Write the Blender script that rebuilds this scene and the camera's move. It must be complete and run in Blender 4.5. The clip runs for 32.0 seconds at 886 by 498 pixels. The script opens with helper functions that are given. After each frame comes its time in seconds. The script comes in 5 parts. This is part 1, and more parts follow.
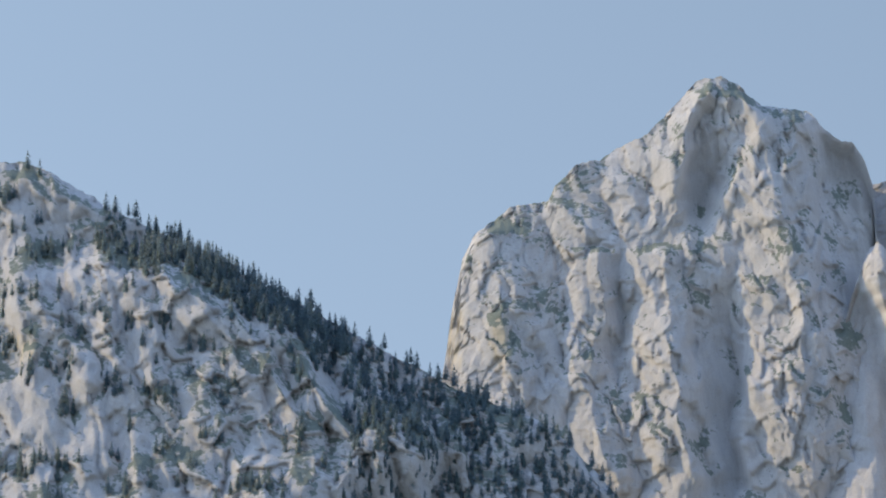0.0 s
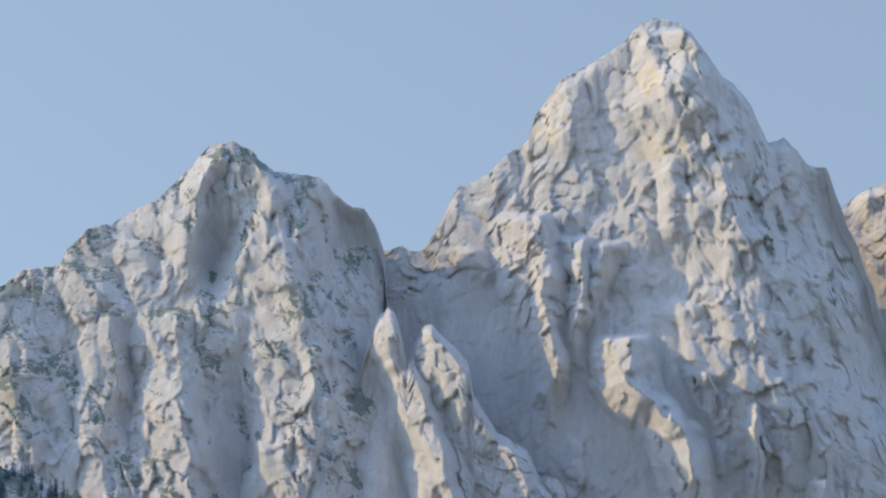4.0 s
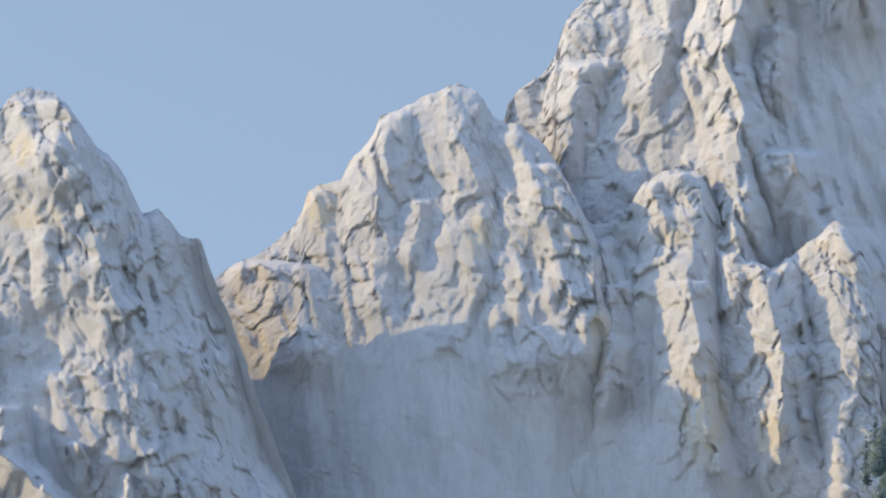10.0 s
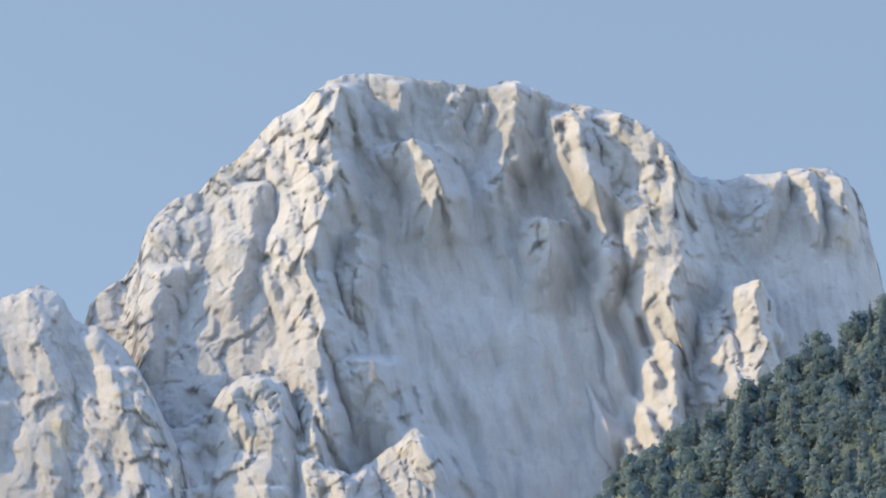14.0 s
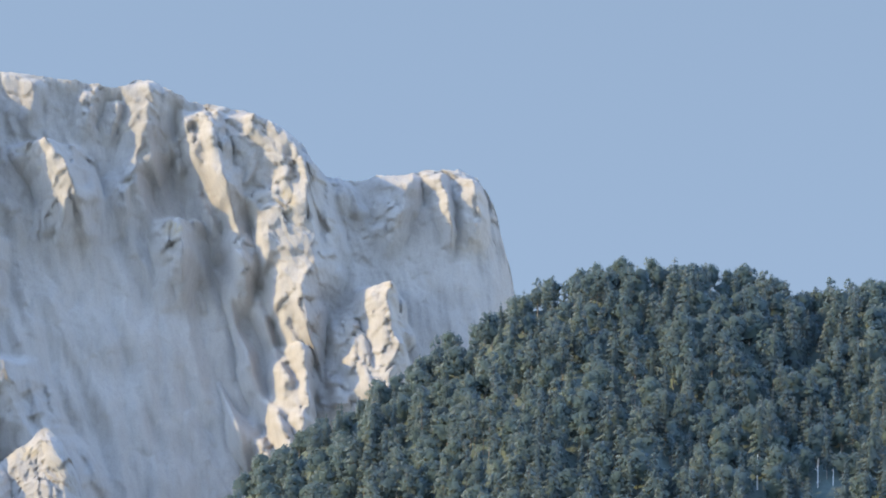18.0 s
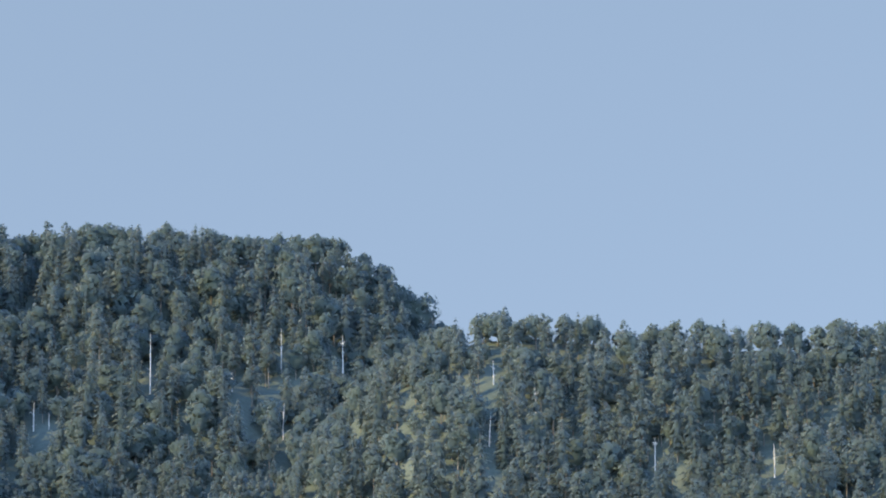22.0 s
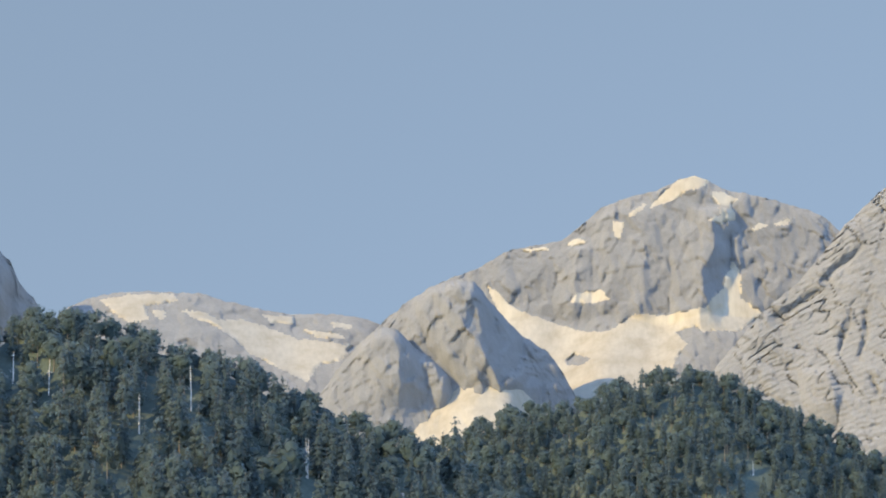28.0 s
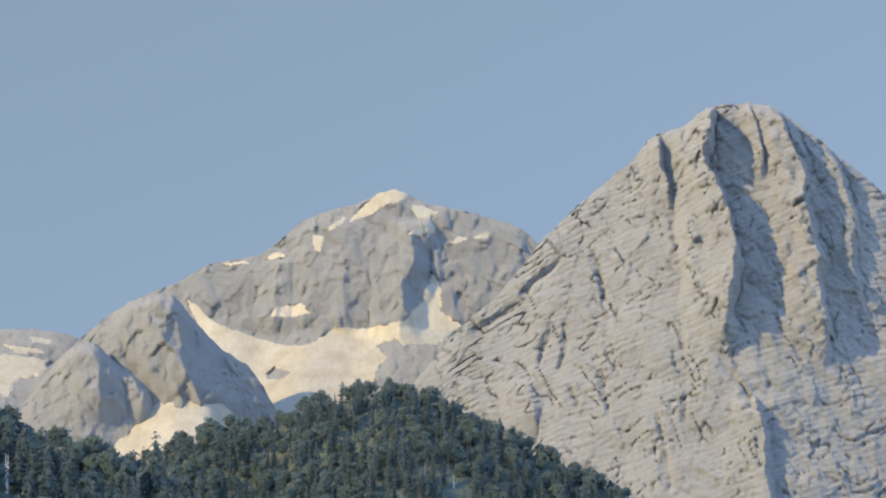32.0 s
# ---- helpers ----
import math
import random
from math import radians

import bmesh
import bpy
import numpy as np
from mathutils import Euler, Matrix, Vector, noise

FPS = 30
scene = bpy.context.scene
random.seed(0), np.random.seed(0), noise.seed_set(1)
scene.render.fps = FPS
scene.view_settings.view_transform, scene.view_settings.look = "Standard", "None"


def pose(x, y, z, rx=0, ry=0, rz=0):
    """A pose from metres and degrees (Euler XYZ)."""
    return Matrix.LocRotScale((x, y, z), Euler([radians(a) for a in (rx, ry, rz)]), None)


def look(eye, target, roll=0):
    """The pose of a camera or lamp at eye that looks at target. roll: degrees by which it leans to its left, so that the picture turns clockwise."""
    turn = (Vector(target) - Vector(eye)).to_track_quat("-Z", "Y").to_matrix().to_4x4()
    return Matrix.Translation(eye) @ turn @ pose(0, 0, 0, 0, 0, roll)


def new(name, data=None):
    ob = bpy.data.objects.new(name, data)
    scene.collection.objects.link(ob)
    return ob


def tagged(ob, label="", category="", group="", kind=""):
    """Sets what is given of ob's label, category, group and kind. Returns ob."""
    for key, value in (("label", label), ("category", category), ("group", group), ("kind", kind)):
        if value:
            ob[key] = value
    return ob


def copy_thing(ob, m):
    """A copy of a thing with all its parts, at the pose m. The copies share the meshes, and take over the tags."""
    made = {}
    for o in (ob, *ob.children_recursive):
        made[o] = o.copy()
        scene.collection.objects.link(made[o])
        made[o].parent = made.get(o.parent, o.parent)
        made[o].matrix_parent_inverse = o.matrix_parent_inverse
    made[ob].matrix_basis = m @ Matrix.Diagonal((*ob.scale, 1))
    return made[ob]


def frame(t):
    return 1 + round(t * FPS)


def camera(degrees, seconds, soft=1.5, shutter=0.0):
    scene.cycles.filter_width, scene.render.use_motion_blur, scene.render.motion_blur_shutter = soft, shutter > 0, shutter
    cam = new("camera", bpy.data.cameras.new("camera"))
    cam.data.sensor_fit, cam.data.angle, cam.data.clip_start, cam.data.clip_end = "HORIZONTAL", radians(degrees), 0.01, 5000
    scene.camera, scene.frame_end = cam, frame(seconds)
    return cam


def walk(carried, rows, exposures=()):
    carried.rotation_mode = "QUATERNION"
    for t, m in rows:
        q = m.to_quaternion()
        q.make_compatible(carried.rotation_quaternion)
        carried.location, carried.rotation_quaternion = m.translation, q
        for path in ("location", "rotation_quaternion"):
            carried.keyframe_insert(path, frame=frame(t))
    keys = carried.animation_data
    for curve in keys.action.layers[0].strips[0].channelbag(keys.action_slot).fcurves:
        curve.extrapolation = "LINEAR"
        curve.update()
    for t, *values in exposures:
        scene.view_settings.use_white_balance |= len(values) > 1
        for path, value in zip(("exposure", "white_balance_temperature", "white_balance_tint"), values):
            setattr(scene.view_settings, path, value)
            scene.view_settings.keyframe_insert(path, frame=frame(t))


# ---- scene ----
# ---- camera ----
cam = camera(10.0, 32.0, soft=1.9)
EYE = (0.0, 0.0, 1.6)


def aim(bearing, climb, roll):
    """Camera pose on the viewpoint: bearing clockwise from north, climb above the level, roll."""
    b, c = radians(bearing), radians(climb)
    ahead = Vector((math.sin(b) * math.cos(c), math.cos(b) * math.cos(c), math.sin(c)))
    return look(EYE, Vector(EYE) + ahead * 100, roll)


PATH = [
    (0, -24.332, 3.722, 0.391),
    (0.5, -23.254, 3.847, 0.242),
    (1, -22.358, 3.957, 0.353),
    (1.5, -21.616, 3.973, 0.217),
    (2, -21.109, 4.013, 0.270),
    (2.5, -20.788, 3.901, 0.406),
    (3, -20.403, 3.970, 0.460),
    (3.5, -19.732, 4.205, 0.500),
    (4, -18.801, 4.492, 0.364),
    (4.5, -17.817, 4.978, 0.354),
    (6.5, -15.653, 5.623, 0.520),
    (7, -15.443, 5.299, 0.562),
    (7.5, -15.186, 5.091, 0.575),
    (8, -14.811, 5.017, 0.476),
    (8.5, -14.281, 5.008, 0.353),
    (9, -13.577, 5.127, 0.274),
    (9.5, -12.706, 5.247, 0.237),
    (10, -11.697, 5.320, 0.126),
    (10.5, -10.622, 5.480, 0.085),
    (11, -9.704, 5.447, 0.161),
    (11.5, -8.963, 5.583, 0.210),
    (12, -8.369, 5.812, 0.177),
    (12.5, -7.936, 6.299, 0.246),
    (13, -7.592, 6.975, 0.451),
    (13.5, -7.279, 7.448, 0.503),
    (15.5, -5.664, 7.827, 0.357),
    (16, -5.142, 7.831, 0.406),
    (16.5, -4.590, 7.812, 0.322),
    (17, -4.030, 7.789, 0.369),
    (17.5, -3.471, 7.677, 0.352),
    (18, -2.741, 7.691, 0.248),
    (18.5, -1.746, 7.703, 0.020),
    (19, -0.622, 7.627, -0.166),
    (19.5, 0.512, 7.572, -0.241),
    (20, 1.559, 7.481, -0.067),
    (20.5, 2.679, 7.441, -0.122),
    (21, 3.868, 7.332, -0.246),
    (21.5, 4.956, 7.185, -0.307),
    (22, 6.170, 7.042, -0.433),
    (22.5, 7.498, 6.849, -0.487),
    (23, 9.257, 6.726, -0.625),
    (23.5, 11.315, 6.518, -0.764),
    (24, 12.981, 6.155, -0.598),
    (24.5, 14.156, 5.906, -0.497),
    (25, 15.165, 5.559, -0.522),
    (25.5, 16.167, 5.349, -0.634),
    (26, 17.086, 5.191, -0.641),
    (26.5, 17.808, 5.108, -0.465),
    (28.5, 19.578, 5.321, -0.180),
    (29, 20.055, 5.410, -0.304),
    (29.5, 20.614, 5.448, -0.448),
    (30, 21.161, 5.504, -0.457),
    (30.5, 21.682, 5.535, -0.548),
    (31, 22.084, 5.490, -0.573),
    (31.5, 22.344, 5.386, -0.656),
    (32, 22.583, 5.366, -0.644),
]
walk(cam, [(t, aim(b, c, r)) for t, b, c, r in PATH], exposures=[(0, 1.0, 6540, 10), (4, 1.12, 6520, 10), (7, 1.04, 6520, 10), (9, 1.14, 6440, 10), (13, 1.23, 6400, 10), (19, 1.3, 6440, 10), (22, 1.32, 6520, 10), (24, 1.12, 6600, 9), (26, 1.0, 6600, 9), (31, 0.80, 6560, 9), (32, 0.79, 6560, 9)])

# ---- sky and sun ----
SUN_BEARING, SUN_HEIGHT = -111.0, 24.0
world = bpy.data.worlds.new("sky")
scene.world = world
world.use_nodes = True
wn = world.node_tree.nodes
sky = wn.new("ShaderNodeTexSky")
sky.sky_type, sky.sun_disc = "NISHITA", False
sky.sun_elevation, sky.sun_rotation = radians(SUN_HEIGHT), radians(SUN_BEARING)
sky.altitude, sky.air_density, sky.dust_density, sky.ozone_density = 900, 1.2, 0.25, 3.0
# deeper blue overhead; clear over the mountains; unseen sky at the viewer's back brightened as fill
coord = wn.new("ShaderNodeTexCoord")


def across(way, base):
    """A value that changes evenly across the sky along a direction."""
    dot, add = wn.new("ShaderNodeVectorMath"), wn.new("ShaderNodeMath")
    dot.operation, add.operation = "DOT_PRODUCT", "ADD"
    dot.inputs[1].default_value, add.inputs[1].default_value = way, base
    world.node_tree.links.new(coord.outputs["Generated"], dot.inputs[0])
    world.node_tree.links.new(dot.outputs["Value"], add.inputs[0])
    return add.outputs[0]


rise = wn.new("ShaderNodeCombineXYZ")
world.node_tree.links.new(across((0.05, 0.14, 0), 0.41), rise.inputs[2])
lift = wn.new("ShaderNodeVectorMath")
lift.operation = "ADD"
world.node_tree.links.new(coord.outputs["Generated"], lift.inputs[0])
world.node_tree.links.new(rise.outputs[0], lift.inputs[1])
world.node_tree.links.new(lift.outputs[0], sky.inputs[0])
tint = wn.new("ShaderNodeMix")
tint.data_type, tint.blend_type = "RGBA", "MULTIPLY"
tint.inputs[0].default_value = 1.0
hue = wn.new("ShaderNodeMix")
hue.data_type = "RGBA"
hue.inputs[6].default_value, hue.inputs[7].default_value = (1.41, 1.07, 0.80, 1), (1.02, 1.04, 1.12, 1)
world.node_tree.links.new(across((0, 0, 1.25), -0.25), hue.inputs[0])
world.node_tree.links.new(hue.outputs[2], tint.inputs[7])
world.node_tree.links.new(sky.outputs[0], tint.inputs[6])
bright = wn.new("ShaderNodeVectorMath")
bright.operation = "SCALE"
world.node_tree.links.new(tint.outputs[2], bright.inputs[0])
# added fill: the sky gains strength southwards, out of view, to lift shaded walls
world.node_tree.links.new(across((0.15, -0.8, 0), 1.8), bright.inputs["Scale"])
world.node_tree.links.new(bright.outputs[0], wn["Background"].inputs[0])
wn["Background"].inputs[1].default_value = 0.15

sun = new("sun", bpy.data.lights.new("sun", "SUN"))
sun.data.energy, sun.data.angle, sun.data.color = 2.5, radians(0.5), (1.0, 0.74, 0.32)
sb, sh = radians(SUN_BEARING), radians(SUN_HEIGHT)
sun.matrix_world = look((math.sin(sb) * math.cos(sh) * 500, math.cos(sb) * math.cos(sh) * 500, math.sin(sh) * 500), (0, 0, 0))

# ---- materials ----


def material(name, rough=0.9, spec=0.2):
    m = bpy.data.materials.new(name)
    m.use_nodes = True
    b = m.node_tree.nodes["Principled BSDF"]
    b.inputs["Roughness"].default_value = rough
    b.inputs["Specular IOR Level"].default_value = spec
    return m, m.node_tree.nodes, m.node_tree.links, b


def noise_node(n, l, coord, scale, detail=6.0, stretch=(1, 1, 1), rough=0.55, kind="noise"):
    mp = n.new("ShaderNodeMapping")
    mp.inputs["Scale"].default_value = stretch
    l.new(coord, mp.inputs[0])
    t = n.new("ShaderNodeTexNoise" if kind == "noise" else "ShaderNodeTexVoronoi")
    t.inputs["Scale"].default_value = scale
    if kind == "noise":
        t.inputs["Detail"].default_value, t.inputs["Roughness"].default_value = detail, rough
    l.new(mp.outputs[0], t.inputs["Vector"])
    return t.outputs[0]


def ramp(n, l, fac, stops):
    r = n.new("ShaderNodeValToRGB")
    while len(r.color_ramp.elements) < len(stops):
        r.color_ramp.elements.new(0.5)
    for e, (p, c) in zip(r.color_ramp.elements, stops):
        e.position, e.color = p, (*c, 1) if len(c) == 3 else c
    l.new(fac, r.inputs[0])
    return r.outputs[0]


def grey(v):
    return (v, v, v)


def mixed(n, l, fac, a, b, blend="MIX"):
    m = n.new("ShaderNodeMix")
    m.data_type, m.blend_type = "RGBA", blend
    for socket, value in ((m.inputs[0], fac), (m.inputs[6], a), (m.inputs[7], b)):
        if isinstance(value, (int, float)):
            socket.default_value = value
        elif isinstance(value, tuple):
            socket.default_value = (*value, 1)
        else:
            l.new(value, socket)
    return m.outputs[2]


def math_node(n, l, op, a, b=0.0, clamp=False):
    m = n.new("ShaderNodeMath")
    m.operation, m.use_clamp = op, clamp
    for socket, value in zip(m.inputs, (a, b)):
        if isinstance(value, (int, float)):
            socket.default_value = value
        else:
            l.new(value, socket)
    return m.outputs[0]


def rock_material(name, light, dark, ochre=(0.47, 0.385, 0.25), green=0.0, strata=0.0, bump=1.0):
    """Weathered limestone: grain and blotches, water streaks, ochre fresh breaks, dwarf pine on ledges paled by painted
    haze.
    """
    m, n, l, b = material(name, 0.95, 0.1)
    b.inputs["Diffuse Roughness"].default_value = 1.0
    pos = n.new("ShaderNodeTexCoord").outputs["Object"]
    blotch = noise_node(n, l, pos, 0.03, 7, (1, 1, 0.6))
    base = ramp(n, l, blotch, [(0.30, dark), (0.52, light), (0.75, tuple(min(1, c * 1.06) for c in light))])
    streak = noise_node(n, l, pos, 0.22, 5, (1, 1, 0.16))
    base = mixed(n, l, 0.40, base, ramp(n, l, streak, [(0.30, grey(0.78)), (0.55, grey(1.0))]), "MULTIPLY")
    grain = noise_node(n, l, pos, 0.9, 6)
    base = mixed(n, l, 0.5, base, ramp(n, l, grain, [(0.28, grey(0.72)), (0.52, grey(1.04))]), "MULTIPLY")
    stain = n.new("ShaderNodeAttribute")
    stain.attribute_name = "stain"
    patch = math_node(n, l, "MULTIPLY", stain.outputs["Fac"], ramp(n, l, noise_node(n, l, pos, 0.12, 5, (1, 1, 0.35)), [(0.34, grey(0.0)), (0.60, grey(0.62))]))
    base = mixed(n, l, patch, base, ochre)
    height = math_node(n, l, "ADD", noise_node(n, l, pos, 0.35, 9, (1, 1, 0.5), 0.62), math_node(n, l, "MULTIPLY", streak, 0.6))
    if strata:
        warp = math_node(n, l, "ADD", noise_node(n, l, pos, 0.02, 4), 0)
        sep = n.new("ShaderNodeSeparateXYZ")
        l.new(pos, sep.inputs[0])
        band = math_node(n, l, "ADD", math_node(n, l, "MULTIPLY", sep.outputs[2], 1.3), math_node(n, l, "MULTIPLY", sep.outputs[0], -0.42))
        band = math_node(n, l, "ADD", band, math_node(n, l, "MULTIPLY", warp, 16.0))
        wave = math_node(n, l, "SINE", band)
        height = math_node(n, l, "ADD", height, math_node(n, l, "MULTIPLY", wave, strata))
    if green:
        geo = n.new("ShaderNodeNewGeometry")
        sep2 = n.new("ShaderNodeSeparateXYZ")
        l.new(geo.outputs["Normal"], sep2.inputs[0])
        wild = math_node(n, l, "ADD", math_node(n, l, "MULTIPLY", noise_node(n, l, pos, 0.028, 4), 1.5), math_node(n, l, "MULTIPLY", noise_node(n, l, pos, 0.25, 5), 0.7))
        ledge = math_node(n, l, "ADD", math_node(n, l, "MULTIPLY", sep2.outputs[2], 0.45), wild)
        mask = ramp(n, l, math_node(n, l, "ADD", ledge, green - 1.0), [(0.47, grey(0)), (0.60, grey(0.9))])
        # scrub tones are lightened and greyed to carry the haze
        scrub = ramp(n, l, noise_node(n, l, pos, 0.8, 3), [(0.3, (0.10, 0.12, 0.10)), (0.7, (0.16, 0.18, 0.145))])
        base = mixed(n, l, mask, base, scrub)
    l.new(base, b.inputs["Base Color"])
    bp = n.new("ShaderNodeBump")
    bp.inputs["Strength"].default_value, bp.inputs["Distance"].default_value = 0.9, 1.1 * bump
    l.new(height, bp.inputs["Height"])
    l.new(bp.outputs[0], b.inputs["Normal"])
    return m


ROCK_PALE = rock_material("pale_limestone", (0.422, 0.397, 0.381), (0.381, 0.359, 0.344))
ROCK_SCRUB = rock_material("scrubby_limestone", (0.424, 0.400, 0.385), (0.382, 0.361, 0.347), green=0.10)
ROCK_GROWN = rock_material("overgrown_limestone", (0.422, 0.397, 0.381), (0.381, 0.359, 0.344), green=0.09)
ROCK_BEDDED = rock_material("bedded_limestone", (0.286, 0.290, 0.300), (0.252, 0.256, 0.265), strata=0.15)
ROCK_FAR = rock_material("far_limestone", (0.274, 0.278, 0.287), (0.242, 0.246, 0.254), bump=0.6)


def snow_material():
    m, n, l, b = material("old_snow", 0.75, 0.2)
    pos = n.new("ShaderNodeTexCoord").outputs["Object"]
    dirt = noise_node(n, l, pos, 0.05, 7, (1, 1, 0.5))
    runs = noise_node(n, l, pos, 0.25, 4, (1, 0.4, 0.08))
    base = ramp(n, l, dirt, [(0.30, (0.43, 0.38, 0.295)), (0.60, (0.52, 0.475, 0.39))])
    base = mixed(n, l, 0.5, base, ramp(n, l, runs, [(0.35, grey(0.80)), (0.6, grey(1.0))]), "MULTIPLY")
    l.new(base, b.inputs["Base Color"])
    bp = n.new("ShaderNodeBump")
    bp.inputs["Strength"].default_value, bp.inputs["Distance"].default_value = 0.5, 0.6
    l.new(noise_node(n, l, pos, 0.4, 6, (1, 1, 0.4)), bp.inputs["Height"])
    l.new(bp.outputs[0], b.inputs["Normal"])
    return m


SNOW = snow_material()


def soil_material(name, a, c, scale):
    m, n, l, b = material(name, 0.95, 0.1)
    pos = n.new("ShaderNodeTexCoord").outputs["Object"]
    base = ramp(n, l, noise_node(n, l, pos, scale, 8), [(0.32, a), (0.66, c)])
    base = mixed(n, l, 0.5, base, ramp(n, l, noise_node(n, l, pos, scale * 12, 5), [(0.3, grey(0.55)), (0.7, grey(1.1))]), "MULTIPLY")
    l.new(base, b.inputs["Base Color"])
    return m


FOREST_SOIL = soil_material("forest_floor", (0.10, 0.135, 0.125), (0.14, 0.175, 0.16), 0.05)
MEADOW = soil_material("meadow_grass", (0.28, 0.30, 0.24), (0.40, 0.41, 0.36), 0.02)


def hazy_leaf_material(name, a, c):
    """Needles or leaves with distance haze in their colour, each tree a little different."""
    m, n, l, b = material(name, 0.8, 0.08)
    pos = n.new("ShaderNodeTexCoord").outputs["Object"]
    info = n.new("ShaderNodeObjectInfo").outputs["Random"]
    isle = n.new("ShaderNodeNewGeometry").outputs["Random Per Island"]
    fac = math_node(n, l, "ADD", math_node(n, l, "MULTIPLY", info, 0.6), math_node(n, l, "MULTIPLY", isle, 0.15))
    base = ramp(n, l, fac, [(0.15, a), (0.85, c)])
    base = mixed(n, l, 0.75, base, ramp(n, l, noise_node(n, l, pos, 0.11, 2), [(0.32, grey(0.92)), (0.66, grey(1.06))]), "MULTIPLY")
    # some crowns are paler and more yellow-green than their neighbours
    fresh = ramp(n, l, noise_node(n, l, pos, 0.14, 1), [(0.50, grey(0)), (0.62, grey(0.5))])
    base = mixed(n, l, fresh, base, (0.140, 0.178, 0.135))
    l.new(base, b.inputs["Base Color"])
    b.inputs["Diffuse Roughness"].default_value = 0.6
    # pale blue-grey in the translucent colour lifts dark gaps the way haze does
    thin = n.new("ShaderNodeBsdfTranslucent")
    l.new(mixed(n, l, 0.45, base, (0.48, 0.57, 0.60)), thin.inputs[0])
    both = n.new("ShaderNodeMixShader")
    both.inputs[0].default_value = 0.5
    l.new(b.outputs[0], both.inputs[1])
    l.new(thin.outputs[0], both.inputs[2])
    l.new(both.outputs[0], n["Material Output"].inputs[0])
    return m


# leaf tones bluer and greyer than real foliage: distance haze painted in
SPRUCE = hazy_leaf_material("hazy_spruce_needles", (0.110, 0.160, 0.186), (0.140, 0.193, 0.211))
BEECH = hazy_leaf_material("hazy_beech_leaves", (0.113, 0.165, 0.178), (0.145, 0.199, 0.203))
PINE = hazy_leaf_material("hazy_pine_needles", (0.112, 0.162, 0.182), (0.143, 0.195, 0.209))
BARK = soil_material("bark", (0.20, 0.18, 0.16), (0.34, 0.31, 0.28), 0.6)
DEADWOOD = soil_material("bleached_wood", (0.78, 0.78, 0.77), (0.88, 0.88, 0.88), 0.8)

# ---- noise and mesh helpers ----


def hashed(ix, iy, seed):
    h = (ix.astype(np.int64) * 374761393 + iy.astype(np.int64) * 668265263 + seed * 974711) & 0x7FFFFFFF
    h = ((h ^ (h >> 13)) * 1274126177) & 0x7FFFFFFF
    return ((h ^ (h >> 16)) & 0xFFFF) / 65535.0


def perlin(x, y, seed):
    ix, iy = np.floor(x), np.floor(y)
    fx, fy = x - ix, y - iy
    ux, uy = fx * fx * fx * (fx * (fx * 6 - 15) + 10), fy * fy * fy * (fy * (fy * 6 - 15) + 10)

    def corner(dx, dy):
        a = hashed(ix + dx, iy + dy, seed) * 2 * np.pi
        return np.cos(a) * (fx - dx) + np.sin(a) * (fy - dy)
    low = corner(0, 0) * (1 - ux) + corner(1, 0) * ux
    high = corner(0, 1) * (1 - ux) + corner(1, 1) * ux
    return (low * (1 - uy) + high * uy) * 1.5


def cells(x, y, seed):
    """How far the border between two of scattered cells is, the cell's own chance number, the lean of its own flat face, and its middle."""
    ix, iy = np.floor(x), np.floor(y)
    d1, d2, own, lean = np.full(x.shape, 9.0), np.full(x.shape, 9.0), np.zeros(x.shape), np.zeros(x.shape)
    mx, my = np.zeros(x.shape), np.zeros(x.shape)
    for dx in (-1, 0, 1):
        for dy in (-1, 0, 1):
            cx, cy = ix + dx, iy + dy
            ox, oy = cx + hashed(cx, cy, seed) - x, cy + hashed(cx, cy, seed + 7) - y
            d = np.hypot(ox, oy)
            near = d < d1
            lean = np.where(near, ox * (hashed(cx, cy, seed + 17) * 2 - 1) + oy * (hashed(cx, cy, seed + 19) * 2 - 0.7), lean)
            d2 = np.where(near, d1, np.minimum(d2, d))
            own = np.where(near, hashed(cx, cy, seed + 13), own)
            mx, my = np.where(near, ox + x, mx), np.where(near, oy + y, my)
            d1 = np.where(near, d, d1)
    return d2 - d1, own, lean, mx, my


def facets(x, y, seed):
    """A surface of flat, slanting, three-cornered faces."""
    s = (x + y) * 0.366
    i, j = np.floor(x + s), np.floor(y + s)
    u, v = x + s - i, y + s - j
    h00, h11 = hashed(i, j, seed), hashed(i + 1, j + 1, seed)
    right = h00 * (1 - u) + hashed(i + 1, j, seed) * (u - v) + h11 * v
    above = h00 * (1 - v) + hashed(i, j + 1, seed) * (v - u) + h11 * u
    return np.where(u > v, right, above) - 0.5


def ease(t):
    t = np.clip(t, 0, 1)
    return t * t * (3 - 2 * t)


def mesh_object(name, verts, faces, mat, parent=None, smooth=False, label="", normals=None):
    me = bpy.data.meshes.new(name)
    verts, faces = np.asarray(verts, np.float32), np.asarray(faces, np.int32)
    k = faces.shape[1]
    me.vertices.add(len(verts))
    me.vertices.foreach_set("co", verts.ravel())
    me.loops.add(faces.size)
    me.loops.foreach_set("vertex_index", faces.ravel())
    me.polygons.add(len(faces))
    me.polygons.foreach_set("loop_start", np.arange(0, faces.size, k, dtype=np.int32))
    me.update(calc_edges=True)
    if smooth or normals is not None:
        me.polygons.foreach_set("use_smooth", np.ones(len(faces), bool))
    if normals is not None:
        me.normals_split_custom_set_from_vertices(normals.astype(np.float32))
    me.materials.append(mat)
    ob = new(name, me)
    ob.parent = parent
    return tagged(ob, label)


